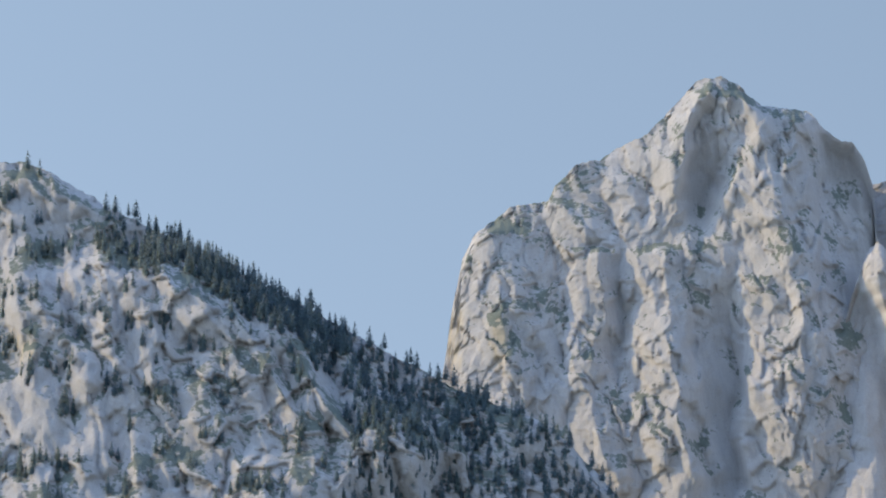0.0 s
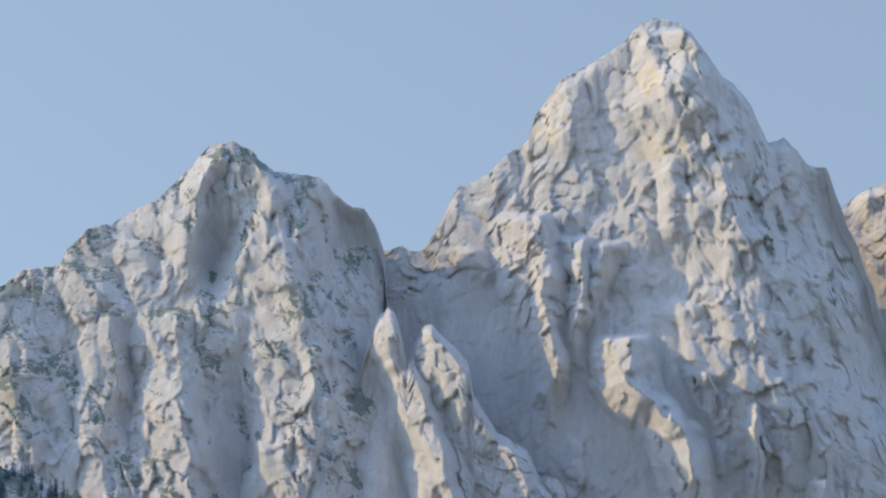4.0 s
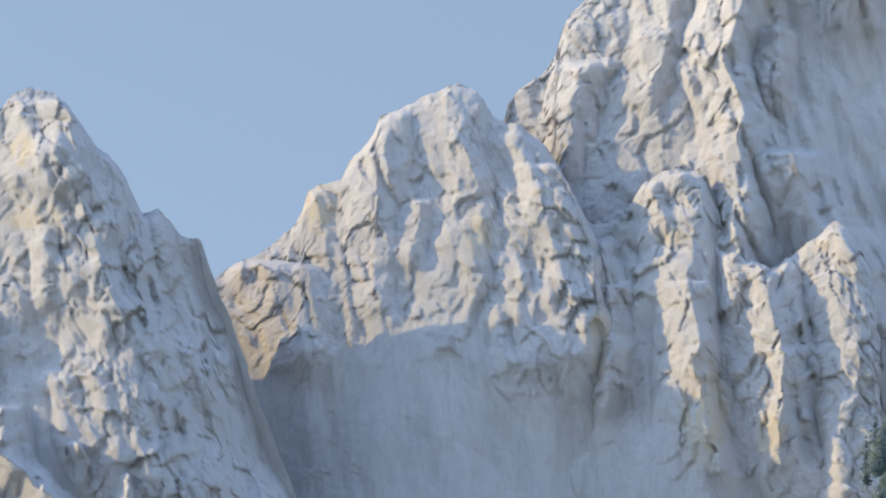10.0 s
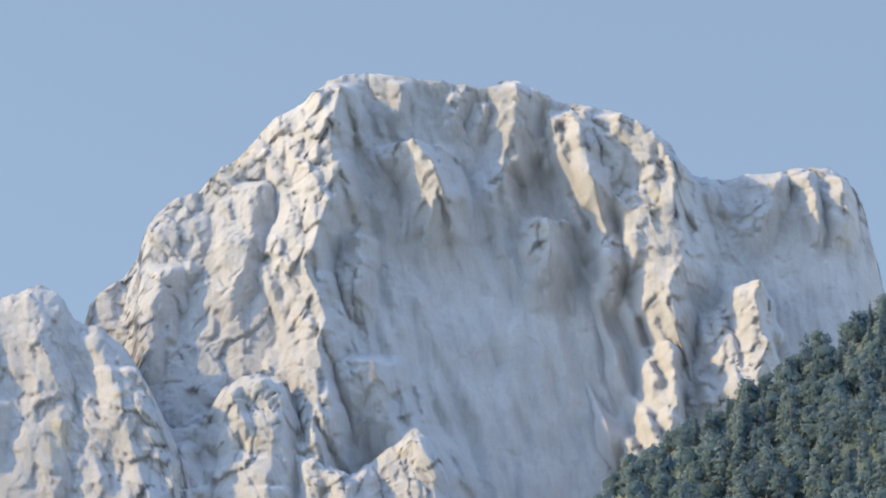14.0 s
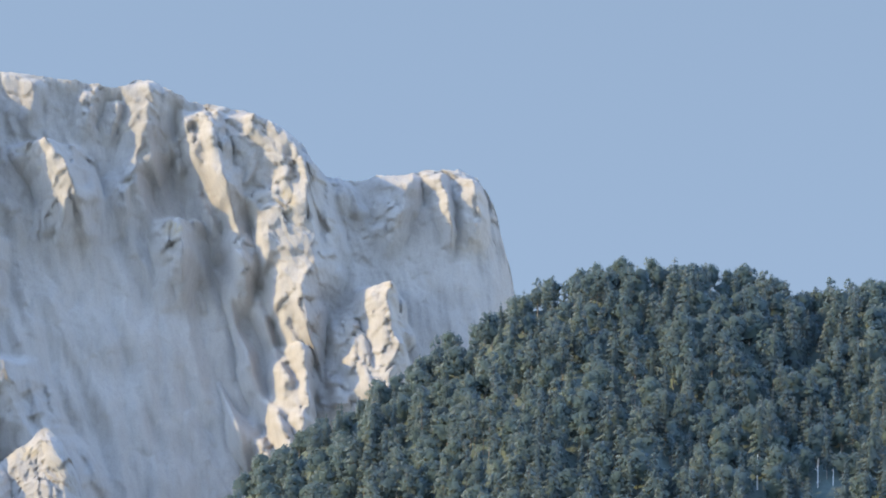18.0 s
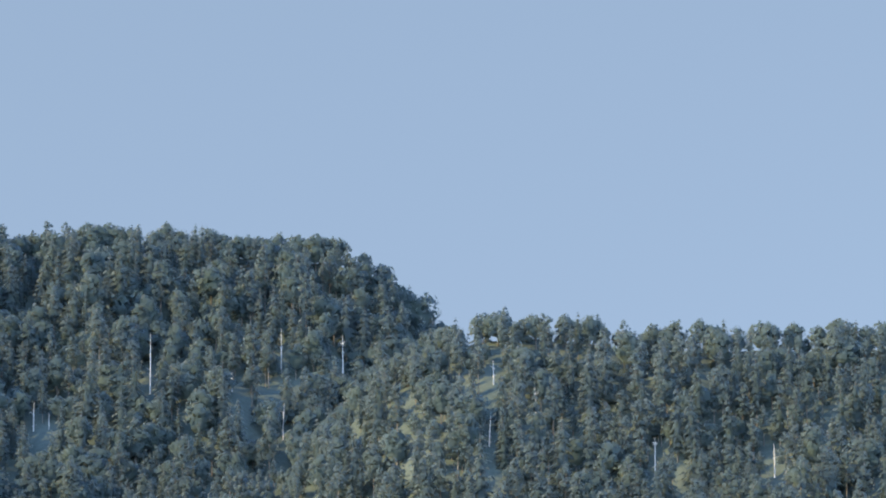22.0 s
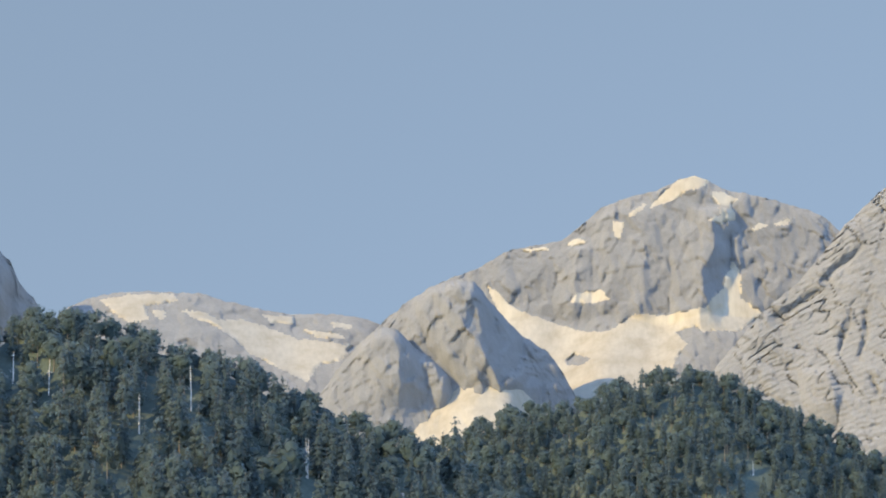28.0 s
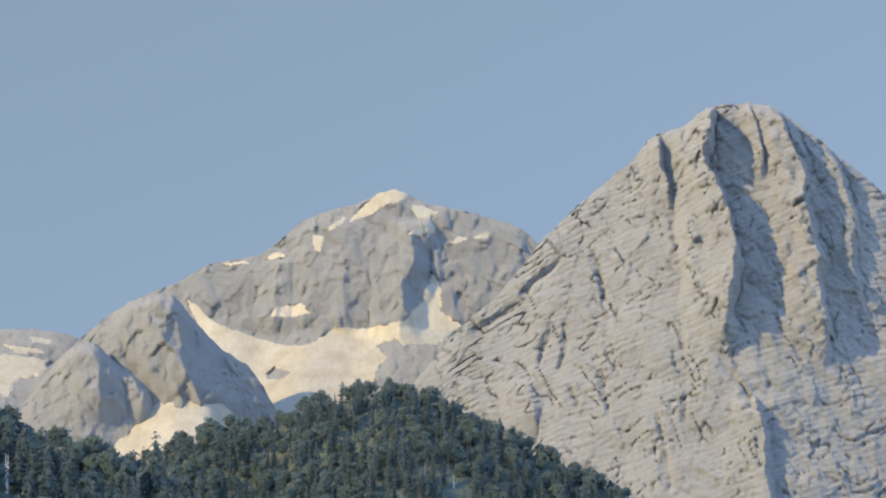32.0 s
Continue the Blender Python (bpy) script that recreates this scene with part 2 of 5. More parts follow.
def thing(name, label, category, m=None, group="", kind=""):
    ob = tagged(new(name), label, category, group, kind)
    if m is not None:
        ob.matrix_world = m
    return ob


def inside(px, pz, x, z):
    """Which of the points x, z lie within the outline px, pz."""
    hit = np.zeros(x.shape, bool)
    for i in range(len(px)):
        x1, z1, x2, z2 = px[i - 1], pz[i - 1], px[i], pz[i]
        if z1 != z2:
            hit ^= ((z1 > z) != (z2 > z)) & (x < (x2 - x1) * (z - z1) / (z2 - z1) + x1)
    return hit


def rib_relief(ribs, x, z):
    """How far the ribs (positive) and gullies (negative) stand out of the wall. A rib runs from its top down through a few stations (x, z, half width)."""
    out, cut = np.zeros(x.shape), np.zeros(x.shape)
    for amount, sharp, stations in ribs:
        sx, sz, sw = (np.array(v, float) for v in zip(*stations))
        order = np.argsort(sz)
        c, w = np.interp(z, sz[order], sx[order]), np.interp(z, sz[order], sw[order])
        wob = perlin(x * 0 + z / 70.0, x * 0 + amount, 5) * 0.22 + perlin(x / 16.0 + 0.02 * z, z / 60.0, 8) * 0.16 + (perlin(x / 13.0, z / 17.0, 18) * 2.6 + (hashed(np.floor(z / 13 + 2.2 * perlin(x / 25, z / 40, 28)), x * 0, 38) - 0.5) * 3.0) / w
        d = (x - c) / w + wob
        prof = np.where(d < 0, np.clip(1 + d, 0, 1), np.clip(1 - d * sharp, 0, 1)) ** 0.85
        top, bot = sz.max(), sz.min()
        start, foot = (0.25 * sw[0] + 3, 0.2 * (top - bot) + 0.75 * amount) if amount > 0 else (0.25 * sw[0] - 1.5 * amount, 0.1 * (top - bot) - amount)
        prof = prof * ease((top - z) / start + 0.3) * ease((z - bot) / foot + (0.8 if amount > 0 else 1.0))
        if amount > 0:
            out = np.maximum(out, amount * prof)
        else:
            cut = np.minimum(cut, amount * prof)
    return out, cut


def billow(x, z, seed):
    """Rounded bulges with sharp creases between them."""
    return np.abs(perlin(x, z, seed)) * 2.4 - 0.65


def crags(x, z, seed, flute, block, fine, dip=0.0):
    """Broken rock: tall leaning flutes, split into pillars, the pillars into blocks, with cracks and ledges between them."""
    if dip:
        c, d = math.cos(radians(dip)), math.sin(radians(dip))
        x, z = x * c + z * d, z * c - x * d
    wx = x + 0.20 * z + 9 * perlin(x / 48, z / 60, seed + 1) + 2.2 * perlin(x / 15, z / 19, seed + 2) + 0.6 * perlin(x / 5, z / 6, seed + 12)
    wz = z - 0.35 * x + 11 * perlin(x / 38, z / 40, seed + 3) + 3.0 * perlin(x / 13, z / 15, seed + 10) + 1.2 * perlin(x / 5, z / 6, seed + 13)
    some = np.clip(0.85 + 0.9 * perlin(x / 60, z / 45, seed + 11), 0.25, 1.6)

    def swell(u, w):
        """The large rounded flutes and pillars."""
        return flute * (1.2 * billow(u / 44, w / 84, seed + 4) + 0.85 * billow(u / 22, w / 42, seed + 5)) + block * 5.0 * facets(u / 32, w / 44, seed + 6)
    r = 0.3 * swell(wx, wz)
    # they break along joints into flat-faced blocks, and those into smaller ones
    for wide, tall, share, step_out, lean_out, gap, k in ((23.0, 34.0, 0.25, 2.4, 1.8, 0.5, 23), (11.0, 18.0, 0.45, 1.6, 1.7, 0.35, 14), (5.2, 8.5, 0.0, 0.5, 0.7, 0.1, 7)):
        edge, own, lean, mx, my = cells(wx / wide, wz / tall, seed + k)
        r += block * (some if k < 23 else 1.0) * ((own - 0.5) * step_out + lean * lean_out - gap * np.clip(1 - edge / 0.13, 0, 1))
        if share:
            u, w, e, g = mx * wide, my * tall, 0.4 * wide, 0.4 * tall
            r += share * (swell(u, w) + (wx - u) * (swell(u + e, w) - swell(u - e, w)) / (2 * e) + (wz - w) * (swell(u, w + g) - swell(u, w - g)) / (2 * g))
    # ledges: the wall steps back at uneven heights, thin beds between them
    tilt = wz + 0.30 * wx + 0.25 * x
    step_up = tilt / 19 + 0.8 * perlin(x / 30, z / 60, seed + 24)
    r += 0.7 * block * np.clip(some, 0.2, 1.4) * (step_up % 1)
    banded = np.clip(perlin(x / 50, z / 32, seed + 25) * 2.2 + 0.1, 0, 1)
    r += 0.4 * block * banded * ((tilt / 5.2) % 1)
    # sharp leaning cracks
    crack = np.clip(1 - np.abs(perlin((x + 0.45 * z) / 13, (z - 0.3 * x) / 38, seed + 15)) / 0.07, 0, 1)
    crack = crack * np.clip(perlin(x / 25, z / 25, seed + 16) * 3, 0, 1)
    r -= 0.35 * block * crack
    r += 1.25 * fine * facets(wx / 2.9, wz / 4.4, seed + 8)
    return r


def weathered(r):
    """Rounds the sharpest edges off."""
    for _ in range(2):
        p = np.pad(r, 1, mode="edge")
        r = 0.04 * p[:-2, 1:-1] + 0.92 * p[1:-1, 1:-1] + 0.04 * p[2:, 1:-1]
        r = r.T
    return r


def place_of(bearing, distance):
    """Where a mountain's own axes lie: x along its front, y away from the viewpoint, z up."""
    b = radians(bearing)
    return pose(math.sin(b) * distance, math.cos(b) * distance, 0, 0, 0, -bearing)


def landform(m, crest, slope, low, step, seed, ribs=(), strike=0.0, flute=5.0, block=3.0, fine=0.9, jag=1.2, lower=None, back=0.9, beds=0.0, fields=(), dip=0.0, walls=(), grain=1.0):
    """The skin of a mountain: a front from its crest down to the ground and a back slope. Gives verts, quads, rock rows, x and z of every vertex, snow cover."""
    cx, cz = (np.array(v, float) for v in zip(*crest))
    x = np.arange(cx[0], cx[-1], step)
    zc = np.interp(x, cx, cz)
    pad = max(2, int(9 / step))
    even = np.convolve(np.pad(zc, pad, mode="edge"), np.ones(2 * pad + 1) / (2 * pad + 1), "valid")
    zc = zc + jag * (perlin(x / 7, x * 0, seed) + 0.7 * perlin(x / 2.8, x * 0, seed + 21) + 1.5 * (np.abs(perlin(x / 16, x * 0, seed + 22)) - 0.3))
    rows = max(20, int((zc.max() - low) / step * 0.9))
    t = np.linspace(0, 1, rows)[:, None] ** 1.04
    bottom = np.minimum(low, zc - 6)
    z = zc - (zc - bottom) * t
    xx = np.broadcast_to(x, z.shape)
    h = np.maximum(np.maximum(even, zc - 8) - z, 0)
    cot = 1 / math.tan(radians(slope))
    out = h * cot + 5 * (1 - np.exp(-h / 5)) * 0.7
    if lower:
        z0, s2 = lower
        out = out + np.maximum(0, z0 + 10 * perlin(xx / 60, z / 60, seed + 30) - z) * (1 / math.tan(radians(s2)) - cot)
    proud, cut = rib_relief(ribs, xx, z)
    rel = (proud + cut) * ease((zc - z) / 16 + 0.15)
    # the ribs are broken into great blocks
    _, own, lean, _, _ = cells((xx + 4 * perlin(xx / 17, z / 17, seed + 81)) / 15, (z - 0.3 * xx + 5 * perlin(xx / 19, z / 19, seed + 82)) / 21, seed + 80)
    chunks = np.clip(proud / 55, 0, 1) * ((own - 0.5) * 8 + lean * 8) * ease((zc - z) / 16 + 0.15)
    lee = np.clip((-np.gradient(rel, axis=1) / step - 0.25) / 0.4, 0, 1)
    worn = np.maximum(np.clip((-cut - 1.6 * proud) / 22, 0, 1), 0.8 * lee)
    for ox, oz, rx, rz in walls:
        far = np.hypot((xx - ox) / rx, (z - oz) / rz) + 0.3 * perlin(xx / 40, z / 40, seed + 72)
        worn = np.maximum(worn, ease((1.15 - far) / 0.3) * np.clip(1 - proud / 15, 0, 1))
    worn = 1 - 0.74 * worn
    white = np.zeros(z.shape, bool)
    wx, wz = xx + 1.6 * perlin(xx / 9, z / 7, seed + 40) + 1.2 * perlin(xx / 3.5, z / 3, seed + 41), z + 1.4 * perlin(xx / 8, z / 9, seed + 42)
    for fx_, fz_ in fields:
        white |= inside(fx_, fz_, wx, wz)
    # gully and cirque walls and the eastward flanks are worn smooth, with long shallow flutes
    rock = weathered(crags(xx / grain, z / grain, seed, flute, block, fine, dip)) * worn * grain
    rock = rock + (1 - worn) * (5 * billow((xx + 0.1 * z) / 26, z / 150, seed + 70) + 1.6 * billow((xx + 0.1 * z) / 9, z / 70, seed + 71))
    if beds:
        tilt = z * 0.95 - xx * 0.34 + 9 * perlin(xx / 45, z / 45, seed + 33) + 2 * perlin(xx / 9, z / 9, seed + 35)
        rock = rock + beds * (np.abs(((tilt / 7.5) % 1) - 0.5) * 2 - 0.5 + 0.5 * (np.abs(((tilt / 3.1) % 1) - 0.5) * 2 - 0.5)) * np.clip(0.25 + 1.3 * perlin(xx / 30, z / 20, seed + 34), 0, 1)
        for k, (run, rise) in enumerate(((-0.3, 0.95), (0.85, 0.5))):
            u, w = xx * run + z * rise, -xx * rise + z * run
            gash = np.clip(1 - np.abs(perlin(w / 11, u / 34, seed + 50 + k)) / 0.06, 0, 1) * np.clip(perlin(u / 40, w / 16, seed + 60 + k) * 5 - 0.6, 0, 1)
            rock = rock - 6.5 * gash
    rel = rel + chunks + np.where(white, 1.2 + 0.4 * perlin(xx / 20, z / 20, seed + 43), rock)
    y = strike * xx - out - rel
    # the foot runs down to the ground, the back falls away behind the crest
    foot = [(xx[-1], y[-1] - (1 - k) * bottom * 1.0, bottom * k - 4 * (k == 0)) for k in (0.75, 0.5, 0.25, 0.0)]
    rear = [(xx[0], y[0] + 3 + (1 - k) * zc * back + 4 * perlin(x / 20, x * 0 + k * 9, seed), zc * k - 3 * (k == 0)) for k in (0.0, 0.3, 0.55, 0.75, 0.88, 0.96, 0.99)]
    allx = np.vstack([[r[0] for r in rear], xx, [f[0] for f in foot]])
    ally = np.vstack([[r[1] for r in rear], y, [f[1] for f in foot]])
    allz = np.vstack([[r[2] for r in rear], z, [f[2] for f in foot]])
    nr, nc = allx.shape
    idx = np.arange(nr * nc).reshape(nr, nc)
    quads = np.stack([idx[:-1, :-1], idx[1:, :-1], idx[1:, 1:], idx[:-1, 1:]], -1)
    snow = np.zeros((nr - 1, nc - 1), bool)
    snow[7:7 + rows - 1] = white[:-1, :-1]
    return np.stack([allx, ally, allz], -1).reshape(-1, 3), quads, snow, len(rear)


def compact(verts, faces):
    used, inv = np.unique(faces, return_inverse=True)
    return verts[used], inv.reshape(faces.shape), used


def patches(mask, small=False):
    """The connected patches of a mask, either those worth a part of their own or the specks."""
    left, found = {(int(i), int(j)) for i, j in zip(*np.nonzero(mask))}, []
    while left:
        seed_cell = min(left)
        todo, mine = [seed_cell], []
        left.discard(seed_cell)
        while todo:
            i, j = todo.pop()
            mine.append((i, j))
            for q in ((i + 1, j), (i - 1, j), (i, j + 1), (i, j - 1)):
                if q in left:
                    left.discard(q)
                    todo.append(q)
        if (len(mine) < 12) == small:
            found.append(mine)
    return found


def stained(ob, verts, spots):
    """Marks where the rock is freshly broken and ochre: ellipses x, z, half width, half height."""
    v = np.zeros(len(verts))
    for sx, sz, w, hgt in spots:
        v = np.maximum(v, 1 - ((verts[:, 0] - sx) / w) ** 2 - ((verts[:, 2] - sz) / hgt) ** 2)
    at = ob.data.attributes.new("stain", "FLOAT", "POINT")
    at.data.foreach_set("value", np.clip(v * 1.6, 0, 1).astype(np.float32))


def mountain(name, label, bearing, distance, mat, crest, slope, low, step, seed, spots=(), category="mountain", face_name="rock_face", push=1.0, swing=0.0, **more):
    """A mountain > rock face, back slope and one part for every snowfield."""
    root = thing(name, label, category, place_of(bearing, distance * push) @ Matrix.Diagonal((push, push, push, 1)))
    verts, quads, snow, rear = landform(None, crest, slope, low, step, seed, **more)
    # the whole front swings round, one end nearer and the other farther
    eye = np.array((0, -distance, EYE[2] / push))
    verts = eye + (verts - eye) * (1 + swing * verts[:, :1] / distance)
    front, behind = quads[rear:], quads[:rear]
    for cells_ in patches(snow[rear:], True):
        for i, j in cells_:
            snow[rear + i, j] = False
    rock = front[~snow[rear:]].reshape(-1, 4)
    v, f, _ = compact(verts, rock)
    ob = mesh_object(face_name, v, f, mat, root)
    stained(ob, v, spots)
    v, f, _ = compact(verts, behind.reshape(-1, 4))
    mesh_object("back_slope", v, f, mat, root)
    for cells_ in patches(snow[rear:]):
        v, f, _ = compact(verts, np.array([front[i, j] for i, j in cells_]))
        mesh_object("snowfield", v, f, SNOW, root, True, "cream-white old snow")
    return root, verts, quads, rear


# ---- ground ----
ring = [(r * math.cos(a), r * math.sin(a)) for r in (60, 300, 1200, 2500, 4950) for a in np.linspace(0, 2 * np.pi, 65)[:-1]]
gv = [(0, 0, 0)] + [(x, y, 0.0) for x, y in ring]
gf = [(0, 1 + i, 1 + (i + 1) % 64, 1 + (i + 1) % 64) for i in range(64)]
gf += [(1 + k * 64 + i, 65 + k * 64 + i, 65 + k * 64 + (i + 1) % 64, 1 + k * 64 + (i + 1) % 64) for k in range(4) for i in range(64)]
gm = bpy.data.meshes.new("ground")
gm.from_pydata(gv, [], [tuple(dict.fromkeys(f)) for f in gf])
gm.materials.append(MEADOW)
tagged(new("ground", gm), "green valley meadow reaching to the horizon", "ground", kind="structure")

# ---- mountains ----
forested_crag = mountain('forested_crag', 'grey crag hill overgrown with dark conifers and scrub', -25.8, 3400, ROCK_GROWN,
    [(-319.3, 246.6), (-263.5, 273.1), (-215.9, 283.9), (-200.1, 285.9), (-180.3, 277.4), (-152.6, 260.2), (-121.2, 242.7), (-97.8, 231.6), (-70.7, 216.6), (-47.5, 204.8), (-24.5, 194.2), (2.3, 179.8), (25.1, 165.9), (47.8, 152.9), (70.4, 141.4), (92.9, 128.8), (115.3, 120.1), (148.6, 107.9), (170.8, 89.2), (189.2, 70.6), (207.5, 48.3), (233.1, 11.4), (276.5, -61.8)],
    52, 37.2, 1.6, 11, strike=-0.35,
    ribs=[
        (60.0, 3.0, [(-97.4, 219.4, 125.2), (-42.9, 160.4, 182.1), (2.8, 114.3, 212.5), (17.9, 84.0, 227.6), (18.1, 24.4, 242.8)]),
        (30.0, 1.5, [(-12.7, 160.7, 22.8), (14.0, 122.1, 22.8), (25.3, 84.1, 22.8)]),
        (14.0, 1.2, [(-192.0, 279.4, 45.5), (-156.0, 251.1, 45.5)]),
        (16.0, 1.3, [(119.0, 123.0, 22.8), (136.9, 88.8, 22.8)]),
        (14.0, 1.3, [(178.0, 107.8, 22.8), (196.5, 63.2, 26.6)]),
    ],
    spots=[(-192.5, 150.9, 15.2, 11.4)], flute=4.5, block=3.0)

domed_rock_peak = mountain('domed_rock_peak', 'pale limestone peak with a rounded shoulder and scrub ledges', -21.7, 4330, ROCK_SCRUB,
    [(-217.8, 82.4), (-202.8, 150.3), (-197.8, 184.3), (-193.7, 218.3), (-188.6, 247.5), (-183.0, 276.7), (-173.4, 296.2), (-141.9, 321.4), (-108.8, 326.7), (-103.1, 339.9), (-83.7, 357.4), (-64.3, 362.2), (-49.8, 372.9), (-25.6, 381.5), (-1.5, 407.8), (17.8, 429.1), (37.2, 431.5), (51.8, 426.1), (63.9, 414.3), (76.0, 407.0), (100.2, 403.5), (112.3, 403.0), (124.4, 388.8), (138.9, 377.2), (151.0, 376.1), (160.7, 360.1), (168.4, 336.3), (171.9, 290.8), (177.8, 228.0), (197.2, 151.0), (245.2, 45.5)],
    70, 46.9, 1.45, 23, strike=-0.1,
    ribs=[
        (30.0, 1.2, [(-166.1, 305.9, 53.2), (-145.3, 246.0, 58.0), (-138.9, 167.6, 62.8), (-127.9, 90.6, 62.8)]),
        (24.0, 1.8, [(-63.4, 284.4, 29.0), (-64.5, 176.8, 29.0)]),
        (30.0, 1.8, [(-10.4, 283.5, 33.8), (-0.2, 176.2, 38.7), (9.6, 90.2, 43.5)]),
        (26.0, 2.2, [(32.4, 421.9, 24.2), (5.9, 382.3, 24.2), (-1.0, 322.7, 21.7)]),
        (36.0, 1.7, [(66.3, 357.2, 43.5), (94.9, 298.0, 45.9), (101.7, 205.3, 41.1), (84.9, 157.1, 33.8), (112.8, 90.6, 43.5)]),
        (10.0, 1.5, [(80.9, 405.0, 14.5), (76.0, 377.4, 12.1)]),
        (46.0, 0.6, [(58.0, 418.0, 28.0), (74.0, 352.0, 42.0), (104.0, 250.0, 46.0), (112.0, 120.0, 46.0)]),
        (-36.0, 1.6, [(51.8, 381.8, 38.7), (20.6, 322.1, 29.0)]),
        (14.0, 1.4, [(-102.8, 324.8, 29.0), (-63.5, 289.4, 29.0)]),
        (22.0, 1.5, [(-86.1, 176.9, 24.2), (-61.6, 128.6, 29.0), (-46.9, 85.7, 29.0)]),
        (20.0, 1.5, [(-143.5, 157.9, 29.0), (-123.3, 100.1, 29.0)]),
        (-38.0, 5.0, [(51.8, 253.4, 43.5), (51.8, 176.0, 43.5), (47.1, 85.5, 43.5)]),
        (-44.0, 1.0, [(126.0, 396.0, 48.0), (150.0, 320.0, 50.0), (160.0, 250.0, 50.0)]),
        (-16.0, 5.0, [(-48.7, 264.4, 29.0), (-43.0, 176.6, 29.0)]),
    ],
    spots=[(-186.5, 207.7, 12.1, 33.8), (-149.4, 206.7, 10.6, 33.8)], flute=4.5, block=2.6, back=2.5, push=1.022, walls=[(120, 330, 45, 60), (150, 180, 40, 130)])

pyramid_peak = mountain('pyramid_peak', 'tall pale limestone pyramid with ochre scars and shaded gullies', -16.5, 4400, ROCK_PALE,
    [(-290.1, 336.1), (-249.9, 345.8), (-224.9, 349.1), (-217.4, 353.0), (-202.3, 347.9), (-193.8, 350.3), (-180.0, 374.1), (-165.2, 403.8), (-140.3, 413.5), (-120.5, 433.2), (-103.2, 442.9), (-97.8, 466.2), (-78.6, 492.3), (-66.2, 502.1), (-41.5, 515.1), (-21.8, 527.3), (-7.0, 544.4), (7.8, 550.6), (27.5, 546.3), (39.8, 535.2), (54.6, 515.1), (64.5, 500.1), (76.7, 491.0), (89.0, 475.0), (98.8, 453.7), (106.1, 438.8), (118.3, 443.5), (128.1, 435.0), (140.3, 420.6), (155.8, 418.0), (162.1, 400.2), (174.3, 366.7), (184.0, 347.0), (203.3, 288.2), (241.7, 190.7), (299.0, 93.8)],
    70, 93.8, 1.55, 37, strike=-0.15,
    ribs=[
        (26.0, 1.6, [(-154.1, 348.2, 29.5), (-138.8, 327.6, 19.6)]),
        (60.0, 1.8, [(-94.7, 376.3, 41.7), (-86.5, 315.3, 39.3), (-78.2, 235.5, 19.6)]),
        (44.0, 1.8, [(-52.5, 354.4, 29.5), (-56.7, 269.6, 17.2)]),
        (36.0, 2.2, [(-30.6, 348.8, 29.5), (-44.8, 304.1, 24.6)]),
        (78.0, 1.6, [(-15.6, 264.8, 29.5), (-8.2, 219.5, 41.7), (22.9, 185.4, 39.3), (41.8, 142.3, 29.5)]),
        (72.0, 2.2, [(49.1, 234.3, 12.3), (56.3, 219.9, 9.8)]),
        (80.0, 2.0, [(92.3, 208.4, 12.8), (96.8, 162.5, 13.7)]),
        (60.0, 2.6, [(42.3, 531.2, 54.0), (34.9, 464.0, 58.9), (71.5, 419.3, 63.8), (100.5, 349.8, 63.8), (119.4, 285.0, 39.3), (123.6, 225.9, 29.5), (151.8, 172.6, 19.6)]),
        (14.0, 1.5, [(-56.3, 507.9, 24.6), (-70.6, 441.4, 29.5)]),
        (62.0, 0.6, [(36.0, 540.0, 40.0), (52.0, 440.0, 60.0), (88.0, 340.0, 70.0), (112.0, 200.0, 70.0)]),
        (-50.0, 1.0, [(140.0, 432.0, 72.0), (172.0, 330.0, 80.0), (200.0, 230.0, 80.0)]),
        (-12.0, 1.2, [(-6.5, 413.4, 24.6), (-21.0, 378.7, 29.5)]),
        (-14.0, 1.2, [(27.6, 352.5, 39.3), (18.0, 302.8, 58.9)]),
        (14.0, 1.6, [(118.1, 420.6, 14.7), (125.2, 390.2, 9.8)]),
        (92.0, 2.0, [(149.1, 143.6, 12.8), (151.1, 119.6, 12.8)]),
    ],
    spots=[(-88.2, 460.4, 22.1, 29.5), (0.6, 489.8, 12.3, 19.6), (12.9, 430.7, 29.5, 10.8), (-32.8, 321.3, 9.8, 10.8)], flute=4.0, block=2.6, push=1.017, walls=[(-120, 240, 130, 90), (30, 200, 110, 75), (165, 300, 45, 130)])

